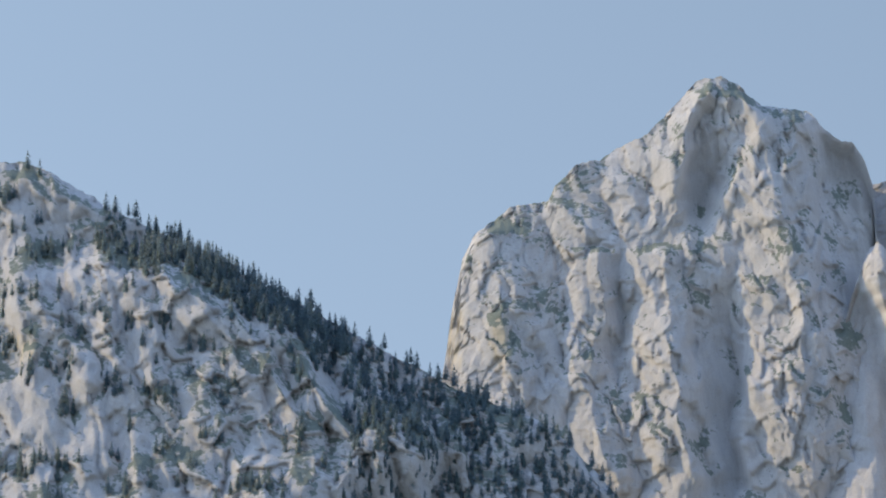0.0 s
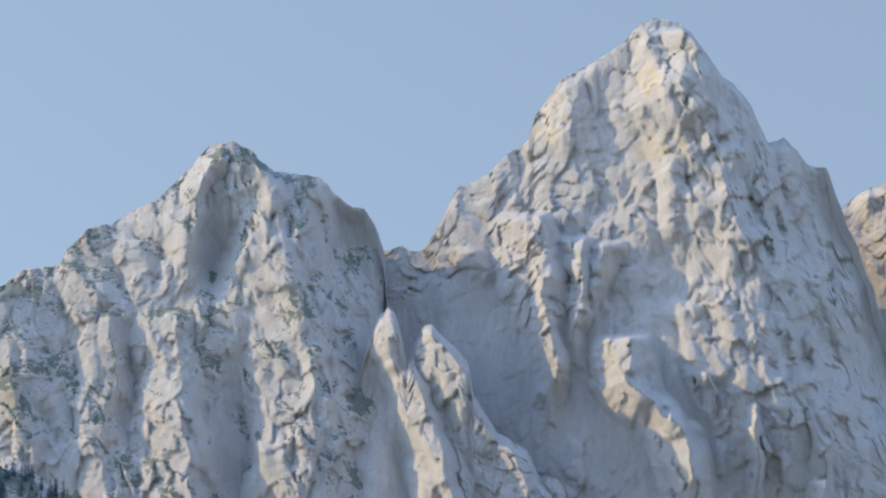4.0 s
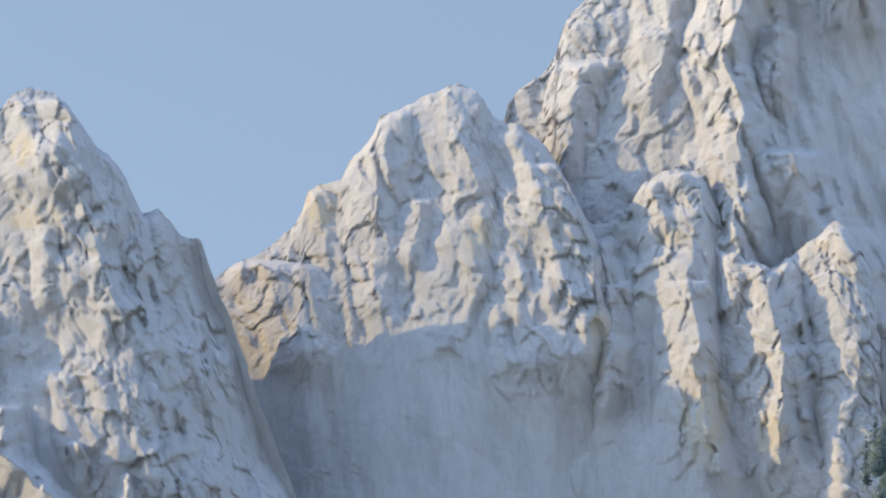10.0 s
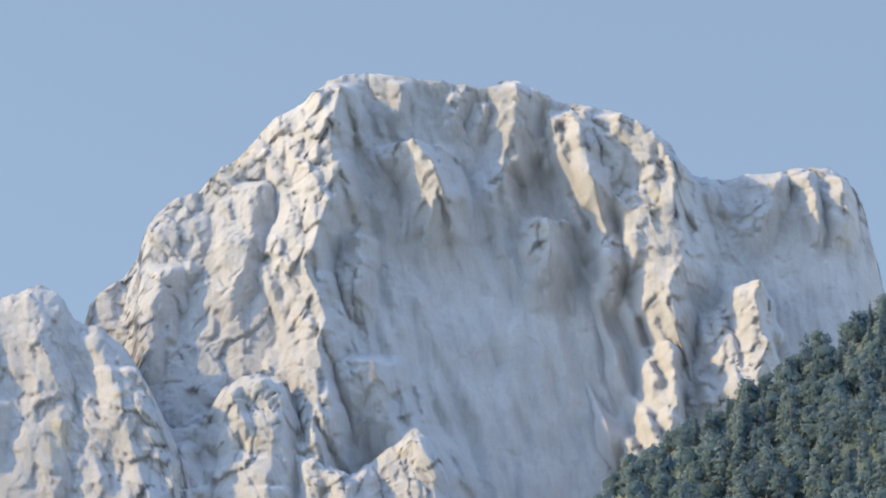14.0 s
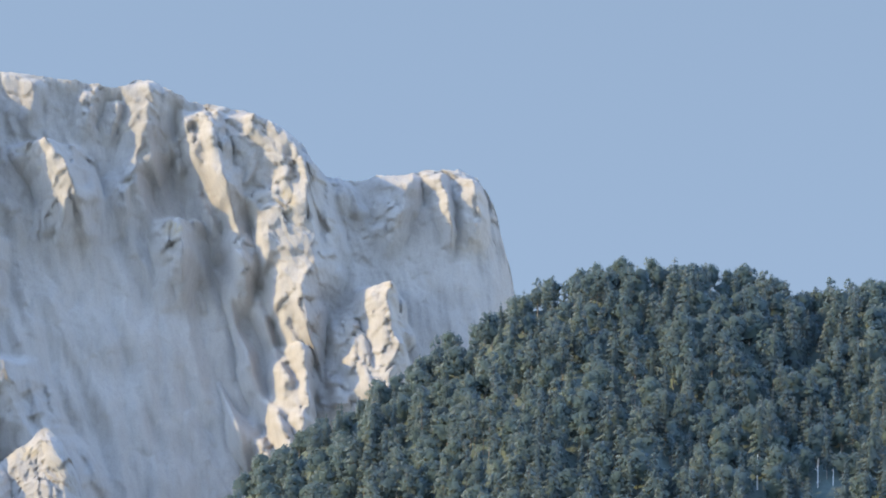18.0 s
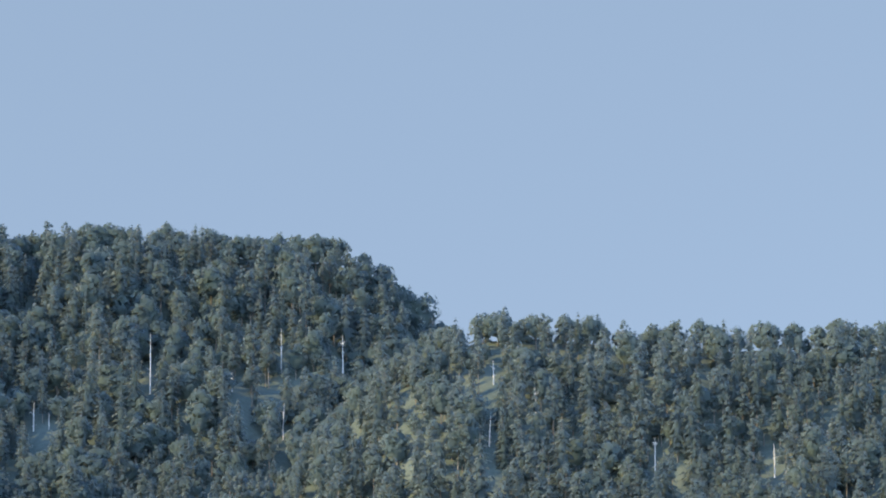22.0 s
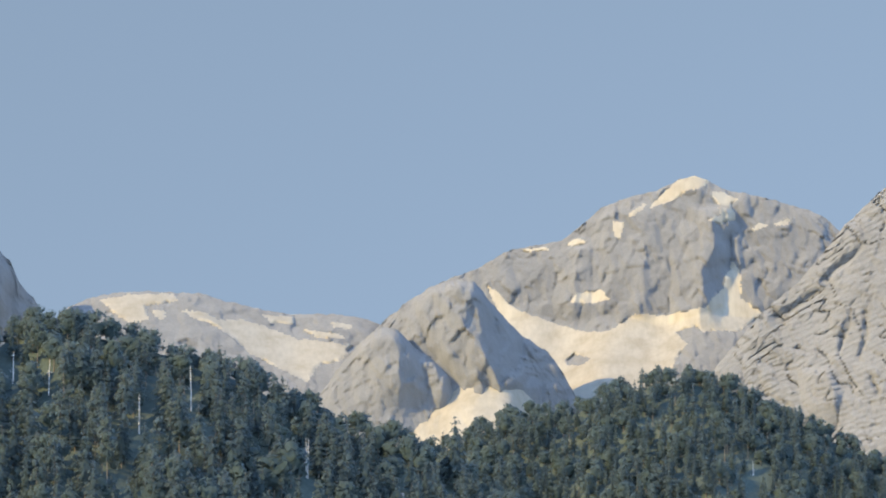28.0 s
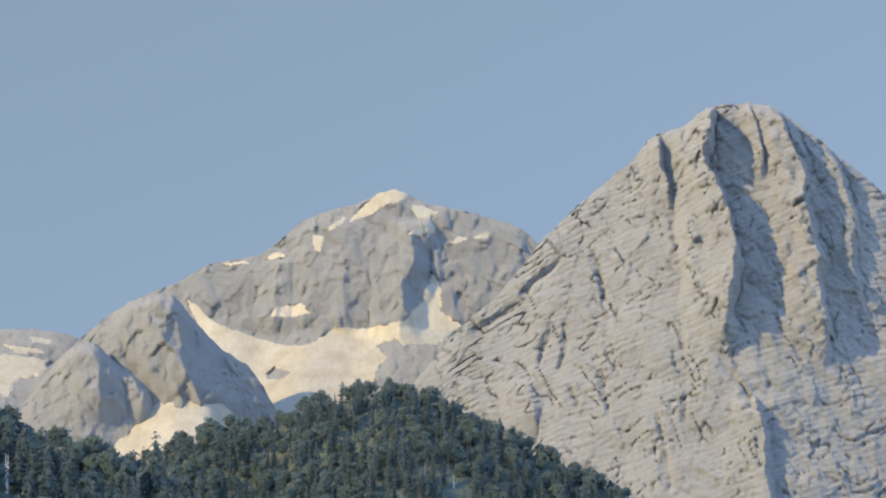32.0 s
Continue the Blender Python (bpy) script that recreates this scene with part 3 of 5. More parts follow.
jagged_rock_ridge = mountain('jagged_rock_ridge', 'jagged pale limestone ridge above a shaded cliff', -12.0, 4412, ROCK_PALE,
    [(-221.5, 316.2), (-192.3, 365.7), (-173.6, 389.5), (-160.3, 399.4), (-138.1, 407.9), (-123.4, 420.3), (-108.6, 432.2), (-100.7, 444.1), (-95.9, 463.0), (-84.1, 470.0), (-66.7, 471.9), (-59.4, 489.9), (-44.6, 503.8), (-36.2, 516.7), (-32.3, 529.7), (-12.5, 537.2), (4.8, 547.1), (19.6, 552.1), (34.5, 558.6), (46.9, 554.5), (59.3, 544.5), (66.7, 529.5), (76.6, 523.5), (94.0, 518.5), (113.8, 502.1), (128.6, 477.2), (146.0, 444.8), (163.2, 405.1), (183.0, 345.7), (202.6, 266.7), (227.1, 168.3)],
    65, 140.3, 1.5, 51, strike=-0.05,
    ribs=[
        (14.0, 0.8, [(34.5, 557.0, 29.5), (39.3, 491.3, 34.5), (58.8, 429.7, 29.5), (53.7, 378.4, 24.6)]),
        (24.0, 1.2, [(98.9, 513.5, 34.5), (118.1, 442.4, 44.3), (127.4, 381.3, 39.4)]),
        (22.0, 1.5, [(-20.0, 534.7, 29.5), (-34.3, 467.1, 39.4), (-38.4, 359.7, 34.5)]),
        (14.0, 1.5, [(-91.5, 467.5, 24.6), (-83.5, 428.3, 29.5), (-57.7, 340.3, 19.7)]),
        (40.0, 1.0, [(-155.4, 401.4, 34.5), (-127.8, 389.3, 59.1), (-112.2, 358.0, 59.1), (-96.5, 316.2, 39.4)]),
        (18.0, 1.6, [(0.2, 450.4, 19.7), (-4.5, 399.2, 19.7)]),
        (72.0, 1.5, [(124.0, 486.0, 56.0), (144.0, 420.0, 84.0), (152.0, 370.0, 92.0), (146.0, 314.0, 84.0)]),
        (12.0, 1.6, [(93.9, 503.8, 14.8), (98.6, 477.8, 14.8)]),
    ],
    spots=[(156.7, 322.6, 12.3, 39.4), (53.9, 414.1, 14.8, 24.6), (-83.8, 449.1, 19.7, 29.5), (108.3, 452.2, 12.3, 4.9)], flute=4.5, block=2.3, back=1.2, lower=(310, 80), push=1.059, swing=-0.09, walls=[(-60, 230, 260, 100)])

great_limestone_massif = mountain('great_limestone_massif', 'great pale limestone massif with a deep shaded cirque', -6.4, 4620, ROCK_PALE,
    [(-413.9, 455.0), (-383.1, 517.4), (-368.7, 551.3), (-366.0, 564.3), (-356.9, 578.0), (-336.4, 589.8), (-322.2, 611.9), (-318.4, 631.8), (-308.8, 649.8), (-290.9, 665.8), (-270.2, 671.8), (-254.8, 687.3), (-229.2, 708.6), (-213.8, 727.3), (-193.2, 745.0), (-172.5, 757.4), (-151.8, 776.2), (-133.7, 783.8), (-115.5, 786.2), (-89.4, 783.4), (-63.3, 780.1), (-37.2, 777.8), (-13.7, 773.9), (-3.2, 774.1), (15.0, 782.8), (25.4, 780.9), (46.4, 768.5), (67.3, 760.8), (93.5, 755.4), (114.4, 754.6), (127.4, 748.5), (151.0, 735.6), (166.7, 722.6), (174.5, 705.8), (187.6, 693.4), (219.0, 690.6), (222.6, 691.7), (238.3, 696.8), (259.4, 697.7), (280.4, 702.4), (312.0, 703.0), (327.8, 695.9), (338.4, 680.2), (346.3, 662.3), (352.1, 636.0), (359.5, 612.3), (363.7, 586.0), (372.6, 536.2), (385.6, 452.4)],
    68, 219.5, 1.65, 67, strike=0.06,
    ribs=[
        (70.0, 2.4, [(-146.5, 770.4, 72.2), (-144.7, 686.3, 56.7), (-155.4, 587.7, 49.0), (-146.0, 512.1, 49.0), (-154.8, 448.6, 56.7), (-132.8, 365.2, 61.9)]),
        (58.0, 1.1, [(-116.0, 508.0, 46.0), (-86.0, 446.0, 50.0), (-52.0, 400.0, 44.0), (-33.1, 325.4, 36.1)]),
        (40.0, 1.3, [(-120.3, 625.6, 23.2), (-112.6, 565.9, 18.0)]),
        (42.0, 1.2, [(22.8, 780.8, 25.8), (23.0, 716.5, 30.9), (5.0, 669.2, 25.8)]),
        (104.0, 0.9, [(-72.0, 716.0, 36.0), (-52.0, 664.0, 32.0)]),
        (72.0, 0.8, [(50.0, 652.0, 28.0), (54.0, 606.0, 24.0)]),
        (66.0, 1.3, [(134.0, 750.9, 58.0), (160.0, 692.9, 66.0), (170.0, 638.0, 60.0), (164.0, 571.9, 40.0), (168.0, 539.9, 24.0)]),
        (54.0, 1.8, [(80.4, 752.7, 36.1), (93.1, 691.3, 41.2), (103.1, 636.1, 36.1), (113.1, 597.8, 20.6)]),
        (30.0, 1.7, [(-283.2, 599.9, 36.1), (-307.1, 543.2, 36.1), (-310.8, 505.6, 25.8)]),
        (26.0, 1.6, [(-212.3, 677.4, 30.9), (-221.0, 617.1, 36.1), (-229.8, 563.0, 30.9)]),
        (22.0, 1.8, [(-78.9, 776.9, 18.0), (-81.0, 745.8, 12.9)]),
        (22.0, 1.8, [(-26.7, 772.5, 15.5), (-29.0, 738.5, 15.5)]),
        (22.0, 1.8, [(-5.8, 761.6, 12.9), (-8.2, 733.4, 11.3)]),
        (84.0, 2.2, [(160.0, 530.0, 24.0), (164.0, 465.1, 34.0), (153.0, 417.0, 34.0), (138.0, 380.0, 32.0)]),
        (104.0, 2.0, [(240.0, 584.0, 26.0), (238.0, 537.3, 52.0), (236.0, 478.1, 52.0)]),
        (36.0, 1.6, [(264.6, 700.5, 30.9), (247.8, 641.5, 20.6)]),
        (36.0, 1.6, [(290.9, 700.9, 20.6), (299.9, 639.4, 10.3)]),
        (36.0, 1.6, [(322.4, 693.3, 23.2), (323.7, 643.0, 20.6)]),
        (20.0, 1.6, [(206.8, 694.0, 15.5), (216.8, 658.0, 12.9)]),
        (-70.0, 4.0, [(4.6, 775.6, 139.2), (82.5, 635.6, 216.5), (110.0, 527.3, 242.3), (111.2, 348.3, 247.5)]),
    ],
    spots=[(147.4, 657.1, 11.3, 11.3), (-83.9, 415.1, 12.9, 6.2), (46.4, 634.5, 10.3, 7.2), (-244.7, 708.9, 30.9, 30.9), (148.3, 659.4, 7.7, 15.5)], flute=4.5, block=2.7, push=1.04, walls=[(300, 560, 110, 90)])

rock_apron = mountain('rock_apron', 'pale broken limestone apron with bright ledges below the massif', -8.7, 4350, ROCK_PALE,
    [(-229.4, 267.8), (-209.5, 336.8), (-189.5, 385.8), (-167.1, 424.8), (-144.6, 453.9), (-114.8, 450.3), (-99.9, 430.1), (-75.2, 434.2), (-53.0, 466.9), (-35.8, 474.2), (-18.6, 479.9), (0.9, 469.4), (13.0, 426.3), (37.2, 394.8), (56.5, 388.4), (75.8, 402.4), (92.6, 413.5), (109.5, 429.5), (123.8, 416.4), (137.9, 390.7), (145.4, 363.9), (150.0, 322.8), (154.5, 274.6), (160.7, 193.0)],
    64, 145.9, 1.4, 201, strike=-0.2,
    ribs=[
        (26.0, 1.6, [(-139.6, 456.2, 38.8), (-114.4, 421.8, 38.8), (-118.7, 380.8, 29.1)]),
        (24.0, 1.6, [(-89.8, 416.7, 34.0), (-86.9, 370.4, 24.3)]),
        (24.0, 1.6, [(-21.1, 473.8, 29.1), (-11.3, 417.0, 29.1), (-16.1, 376.4, 29.1)]),
        (30.0, 1.8, [(-48.1, 467.6, 24.3), (-35.6, 428.2, 24.3)]),
        (36.0, 1.6, [(-11.3, 376.4, 29.1), (-11.3, 296.4, 29.1), (12.2, 209.2, 29.1)]),
        (66.0, 1.4, [(40.0, 402.0, 42.0), (58.0, 330.0, 46.0), (66.0, 238.4, 42.0)]),
        (36.0, 1.6, [(-82.0, 376.0, 28.0), (-86.0, 330.0, 28.0), (-82.0, 280.0, 22.0)]),
        (30.0, 1.8, [(109.3, 420.3, 38.8), (132.5, 365.3, 48.5), (143.2, 286.5, 43.7), (143.7, 198.9, 43.7)]),
        (-20.0, 3.0, [(-40.3, 357.2, 29.1), (-44.7, 257.9, 34.0)]),
        (-16.0, 2.0, [(-89.9, 421.9, 24.3), (-60.0, 404.2, 29.1)]),
        (-24.0, 3.0, [(84.6, 346.3, 24.3), (92.5, 237.4, 29.1)]),
    ],
    spots=[(-1.9, 257.0, 24.3, 53.4), (52.7, 238.8, 14.6, 24.3), (-30.7, 412.6, 12.6, 8.7), (92.5, 403.8, 13.6, 7.8), (-93.7, 320.0, 12.1, 38.8), (-142.0, 448.6, 14.6, 5.8)], flute=3.8, block=3.2, jag=1.6, push=1.06, swing=-0.14, lower=(310, 80), walls=[(-120, 220, 130, 80)])

rock_buttress = mountain('rock_buttress', 'slanting pale rock buttress catching the sun beside a shaded wall', -18.8, 4235, ROCK_PALE,
    [(-105.0, 88.6), (-91.1, 145.6), (-78.1, 202.6), (-65.6, 245.3), (-53.9, 278.5), (-45.4, 287.4), (-38.2, 278.3), (-28.8, 240.2), (-21.4, 259.1), (-15.8, 270.9), (-8.6, 270.3), (8.0, 253.0), (21.3, 239.6), (26.2, 211.2), (46.2, 180.4), (69.7, 166.1), (82.9, 140.2), (95.5, 142.5), (102.5, 135.5), (116.6, 88.7)],
    68, 75.5, 1.3, 211, strike=-0.3,
    ribs=[
        (30.0, 2.2, [(-44.4, 285.5, 18.9), (-27.4, 240.1, 26.5), (-8.0, 181.6, 28.4), (11.1, 120.1, 30.2), (18.2, 87.4, 30.2)]),
        (46.0, 2.2, [(-11.0, 269.4, 26.0), (15.2, 229.9, 35.4), (46.1, 182.8, 39.7), (79.0, 121.2, 42.5), (92.9, 88.2, 42.5)]),
        (-36.0, 2.0, [(-63.2, 254.8, 28.4), (-50.7, 210.4, 37.8), (-36.0, 162.7, 47.3), (-21.5, 115.4, 56.7), (-14.1, 68.5, 56.7)]),
        (14.0, 2.0, [(95.5, 140.2, 11.3), (100.0, 116.5, 11.3)]),
    ], flute=3.5, block=2.6, jag=1.4, push=1.018)

distant_rock_dome = mountain('distant_rock_dome', 'pale rounded rock dome with fluted cliffs far behind the woods', 13.8, 4700, ROCK_FAR,
    [(-121.6, 369.0), (-90.1, 405.6), (-63.8, 421.3), (-45.4, 428.5), (-34.9, 429.5), (-19.2, 431.5), (-6.0, 437.8), (9.7, 439.3), (25.4, 433.4), (38.5, 419.6), (46.2, 401.1), (60.8, 385.1), (72.2, 365.0), (92.9, 325.4)],
    70, 264.4, 1.5, 71, strike=0.0,
    ribs=[
        (40.0, 1.1, [(7.1, 437.7, 31.5), (9.5, 409.3, 31.5), (11.9, 376.8, 26.2)]),
        (16.0, 1.6, [(-35.0, 426.3, 15.7), (-37.6, 404.5, 15.7)]),
        (10.0, 1.4, [(-16.6, 431.5, 9.4), (-18.8, 398.9, 9.4)]),
    ], flute=4.0, block=2.2, fine=0.8, jag=0.9, grain=0.55)

snowy_plateau = mountain('snowy_plateau', 'low limestone plateau with old snow bands', 16.7, 4780, ROCK_FAR,
    [(-184.7, 352.8), (-146.7, 385.1), (-125.4, 394.2), (-98.8, 398.6), (-72.2, 399.7), (-18.8, 397.0), (-2.8, 390.6), (34.6, 382.1), (61.3, 377.8), (109.4, 377.8), (130.8, 374.1), (162.9, 361.8), (195.0, 318.9)],
    30, 218.7, 1.8, 83, strike=0.0,
    fields=[
        ([-119.9, -93.4, -50.8, -45.3, -77.0, -71.3, -92.2, -108.8], [390.4, 396.0, 398.0, 389.9, 383.5, 368.1, 365.1, 380.8]),
        ([-18.6, 13.2, 34.4, 66.0, 118.7, 107.5, 86.3, 75.3, 54.7, 23.5, 2.6], [368.6, 371.4, 364.8, 352.0, 344.3, 329.1, 323.1, 305.3, 317.0, 334.1, 354.5]),
        ([34.5, 63.9, 63.7, 39.8], [377.1, 375.3, 366.7, 369.8]),
        ([-45.2, -18.6, -2.7, -29.1], [380.6, 377.2, 366.5, 369.7]),
        ([71.6, 98.0, 119.1, 87.2], [361.8, 358.1, 352.3, 352.0]),
        ([-69.0, -54.6, -57.6, -66.1], [380.4, 376.8, 369.4, 371.8]),
        ([98.5, 119.7, 117.4, 100.4], [370.4, 367.0, 362.0, 364.2]),
        ([135.4, 151.4, 161.7, 142.5], [356.5, 352.5, 342.1, 347.1]),
    ], flute=2.2, block=2.4, fine=0.8, jag=1.0, dip=80.0, grain=0.6)

snow_capped_mountain = mountain('snow_capped_mountain', 'broad grey mountain with a snow cap and snowfields', 21.3, 4720, ROCK_FAR,
    [(-260.6, 336.5), (-239.5, 357.5), (-226.2, 372.3), (-197.1, 386.5), (-175.9, 403.9), (-144.1, 415.4), (-112.3, 433.2), (-64.6, 441.5), (-43.4, 457.3), (-27.4, 472.6), (-0.9, 482.0), (25.6, 488.2), (46.8, 498.7), (62.7, 501.3), (73.2, 497.5), (86.4, 489.4), (131.2, 479.6), (168.0, 468.7), (183.8, 460.7), (204.7, 439.9), (235.9, 397.3), (277.3, 333.6)],
    58, 240.7, 1.5, 91, strike=0.0,
    ribs=[
        (14.0, 1.5, [(4.3, 472.2, 47.4), (14.5, 421.5, 52.7), (3.7, 371.9, 36.9)]),
        (24.0, 1.4, [(83.4, 471.2, 31.6), (71.9, 420.4, 42.1), (60.7, 370.6, 31.6)]),
        (14.0, 1.5, [(-48.6, 435.0, 21.1), (-53.8, 374.0, 21.1)]),
        (-14.0, 1.2, [(96.1, 448.8, 8.4), (90.2, 415.3, 8.4)]),
    ],
    fields=[
        ([-137.5, -106.3, -69.5, -43.1, -21.3, 3.7, 34.8, 65.9, 84.5, 92.9, 101.1, 100.5, 120.5, 96.4, 65.4, 57.8, 39.6, 49.6, 44.3, 23.4, -47.4, -78.5, -59.4, -53.3, -38.7, -43.8, -57.2, -59.4, -78.5, -100.1, -122.1], [402.8, 374.0, 360.0, 350.0, 349.0, 366.4, 364.6, 370.6, 390.3, 418.1, 409.8, 382.1, 365.8, 348.2, 347.7, 353.6, 348.1, 336.1, 324.6, 291.0, 270.3, 299.4, 320.9, 327.6, 322.3, 315.6, 316.2, 320.9, 299.4, 334.4, 370.0]),
        ([-3.1, 0.1, 12.3, 15.9, 4.3], [460.0, 465.6, 476.6, 474.3, 463.2]),
        ([17.5, 25.5, 46.8, 62.7, 74.3, 71.0, 51.9, 36.0], [469.1, 480.8, 499.3, 505.5, 499.1, 491.2, 486.7, 475.9]),
        ([75.7, 86.3, 99.4, 92.9, 99.0, 84.1, 69.9, 83.2, 80.8], [486.8, 487.2, 479.3, 473.6, 459.0, 453.2, 455.0, 462.2, 475.6]),
        ([-58.0, -48.6, -27.5, -18.1, -38.0], [378.6, 387.6, 390.3, 380.1, 378.2]),
        ([-61.9, -48.7, -40.7, -54.0], [437.9, 442.9, 438.5, 435.3]),
        ([-100.6, -77.8, -77.8, -96.3], [433.0, 436.0, 432.7, 430.7]),
        ([-16.9, -6.3, -10.6, -15.9], [458.7, 455.6, 438.8, 444.6]),
        ([133.2, 149.2, 146.4, 135.8], [455.9, 460.6, 454.9, 453.6]),
        ([104.0, 120.0, 130.6, 110.3], [444.4, 455.8, 454.7, 446.7]),
    ], flute=3.2, block=1.9, fine=0.7, jag=0.7, lower=(362, 32), grain=0.55)

rocky_spur = mountain('rocky_spur', 'grey rock spur with a shaded flank above the snow', 19.5, 4560, ROCK_FAR,
    [(-108.4, 283.8), (-93.0, 324.7), (-62.3, 369.6), (-36.8, 385.4), (-16.3, 392.0), (1.5, 390.4), (14.2, 374.5), (39.7, 346.0), (54.0, 335.0), (68.6, 326.0), (82.0, 307.0), (93.0, 287.0), (102.5, 260.0)],
    56, 208.7, 1.5, 97, strike=0.0,
    ribs=[
        (46.0, 0.95, [(-18.9, 392.0, 52.0), (-8.8, 353.1, 46.0), (6.8, 321.1, 40.0), (25.8, 290.0, 36.0)]),
        (10.0, 1.4, [(-46.9, 364.7, 20.4), (-41.6, 321.6, 20.4)]),
    ], flute=3.0, block=2.3, fine=0.8, grain=0.55, push=0.97)

snow_bank = mountain('snow_bank', 'smooth cream-white snow bank below the grey spur', 19.6, 4505, SNOW,
    [(-94.0, 238.1), (-74.2, 256.0), (-62.2, 266.2), (-44.3, 274.0), (-24.2, 290.0), (-6.6, 304.0), (12.0, 310.5), (22.2, 313.8), (29.0, 307.5), (36.3, 298.0), (51.0, 287.0), (66.0, 268.0), (84.0, 240.0)],
    34, 190.4, 2.2, 105, strike=0.4, flute=2.0, block=0.8, fine=0.3, jag=1.2, face_name='snow_face', category='snowfield', push=0.97)

rounded_knoll = mountain('rounded_knoll', 'grey layered rock knoll in front of the snow', 18.7, 4510, ROCK_FAR,
    [(-74.4, 280.8), (-59.3, 305.0), (-39.1, 328.2), (-18.9, 345.8), (-3.8, 342.8), (16.4, 323.0), (36.5, 312.3), (54.1, 294.6), (64.1, 270.4)],
    56, 206.4, 1.5, 101, strike=0.0,
    ribs=[
        (32.0, 1.1, [(-13.9, 343.7, 40.3), (-2.8, 288.3, 38.2)]),
        (26.0, 1.2, [(26.4, 315.8, 17.6), (36.3, 284.4, 17.6)]),
    ], flute=2.4, block=2.2, fine=0.7, grain=0.55, push=0.97)

bedded_rock_peak = mountain('bedded_rock_peak', 'broad pale limestone peak with tilted bedding and shaded clefts', 25.1, 4300, ROCK_BEDDED,
    [(-230.0, 270.9), (-205.5, 304.4), (-186.0, 325.8), (-171.4, 342.5), (-142.2, 366.2), (-122.6, 389.2), (-103.0, 413.1), (-78.6, 436.9), (-49.4, 461.7), (-25.0, 480.2), (-12.7, 497.0), (4.2, 504.5), (18.7, 508.6), (33.4, 520.5), (47.9, 525.6), (72.0, 527.7), (91.2, 525.4), (110.2, 512.5), (133.9, 494.6), (151.8, 477.9), (176.4, 458.1), (214.0, 423.7), (260.7, 370.0)],
    54, 166.8, 1.4, 113, strike=0.0,
    ribs=[
        (36.0, 5.0, [(-6.4, 500.8, 19.2), (4.4, 452.0, 19.2)]),
        (36.0, 5.0, [(14.9, 506.7, 19.2), (19.2, 477.4, 19.2), (24.4, 450.9, 19.2)]),
        (64.0, 7.0, [(39.2, 525.8, 28.8), (35.4, 476.6, 33.6), (49.4, 423.7, 43.2), (53.1, 382.9, 43.2), (53.0, 342.8, 43.2)]),
        (22.0, 4.0, [(74.4, 527.6, 14.4), (82.5, 474.8, 11.5)]),
        (44.0, 6.0, [(96.0, 524.8, 24.0), (108.9, 475.5, 28.8), (117.8, 428.1, 33.6), (126.7, 373.5, 33.6), (129.9, 333.5, 33.6)]),
        (18.0, 5.0, [(141.0, 487.7, 19.2), (155.4, 425.9, 24.0), (162.3, 364.9, 24.0)]),
        (26.0, 6.0, [(74.0, 264.2, 33.6), (80.8, 188.3, 33.6), (84.1, 151.2, 33.6)]),
        (-11.0, 1.2, [(-85.9, 396.0, 7.7), (-117.5, 368.1, 7.7)]),
        (-11.0, 1.2, [(-118.4, 361.5, 9.6), (-156.5, 336.4, 9.6)]),
        (-11.0, 3.0, [(-63.1, 403.0, 6.7), (-49.8, 358.6, 6.7)]),
        (-9.0, 3.0, [(-98.8, 339.4, 4.3), (-103.4, 304.6, 4.3)]),
        (-9.0, 3.0, [(-83.3, 330.7, 4.3), (-87.1, 298.5, 4.3)]),
        (-9.0, 3.0, [(-55.8, 296.5, 4.3), (-47.0, 261.7, 4.3)]),
        (-9.0, 3.0, [(-8.6, 254.7, 4.3), (-1.1, 228.1, 4.3)]),
        (-9.0, 3.0, [(10.9, 324.9, 5.8), (15.3, 309.9, 5.8)]),
        (-10.0, 3.0, [(48.1, 292.8, 6.7), (70.2, 260.4, 6.7)]),
        (-9.0, 3.0, [(17.4, 269.8, 4.3), (13.4, 249.2, 4.3)]),
        (-9.0, 3.0, [(-80.8, 280.8, 4.3), (-71.4, 265.5, 4.3)]),
        (-9.0, 2.0, [(-2.1, 223.3, 5.8), (2.0, 194.8, 6.7)]),
        (14.0, 4.0, [(-116.8, 288.2, 28.8), (-113.6, 253.4, 28.8)]),
        (10.0, 1.3, [(34.5, 343.5, 72.0), (46.1, 245.5, 76.8)]),
    ], flute=2.6, block=1.9, fine=0.8, jag=1.2, beds=3.0, dip=35.0, grain=0.6)

# ---- wooded hills ----
# a tree's shapes: tapered trunks, spruces of drooping boughs, leafy crowns of many small clumps


def trunk_shape(height, base, rng, sides=5, lean=0.02, rings=2):
    v, f = [], []
    for k in range(rings + 1):
        t = k / rings
        r = base * (1 - 0.85 * t)
        cx, cy = lean * height * t * t * rng.uniform(-1, 1), lean * height * t * t * rng.uniform(-1, 1)
        for i in range(sides):
            a = 2 * np.pi * i / sides
            v.append((cx + r * math.cos(a), cy + r * math.sin(a), height * t - 0.6 * (k == 0)))
    for k in range(rings):
        for i in range(sides):
            j = (i + 1) % sides
            f.append((k * sides + i, k * sides + j, (k + 1) * sides + j, (k + 1) * sides + i))
    return np.array(v), np.array(f)


def sprays(centres, along, across, sag):
    """Small sprays of twigs: long way, cross way, and their sag."""
    c, a, b, g = (np.asarray(v, float) for v in (centres, along, across, sag))
    n = len(c)
    drop = np.zeros((n, 3))
    drop[:, 2] = g
    v = np.stack([c - a * 0.7 + b, c + a - drop, c - a * 0.7 - b], 1).reshape(-1, 3)
    i = np.arange(n) * 3
    return v, np.stack([i, i + 1, i + 2, i + 2], 1)


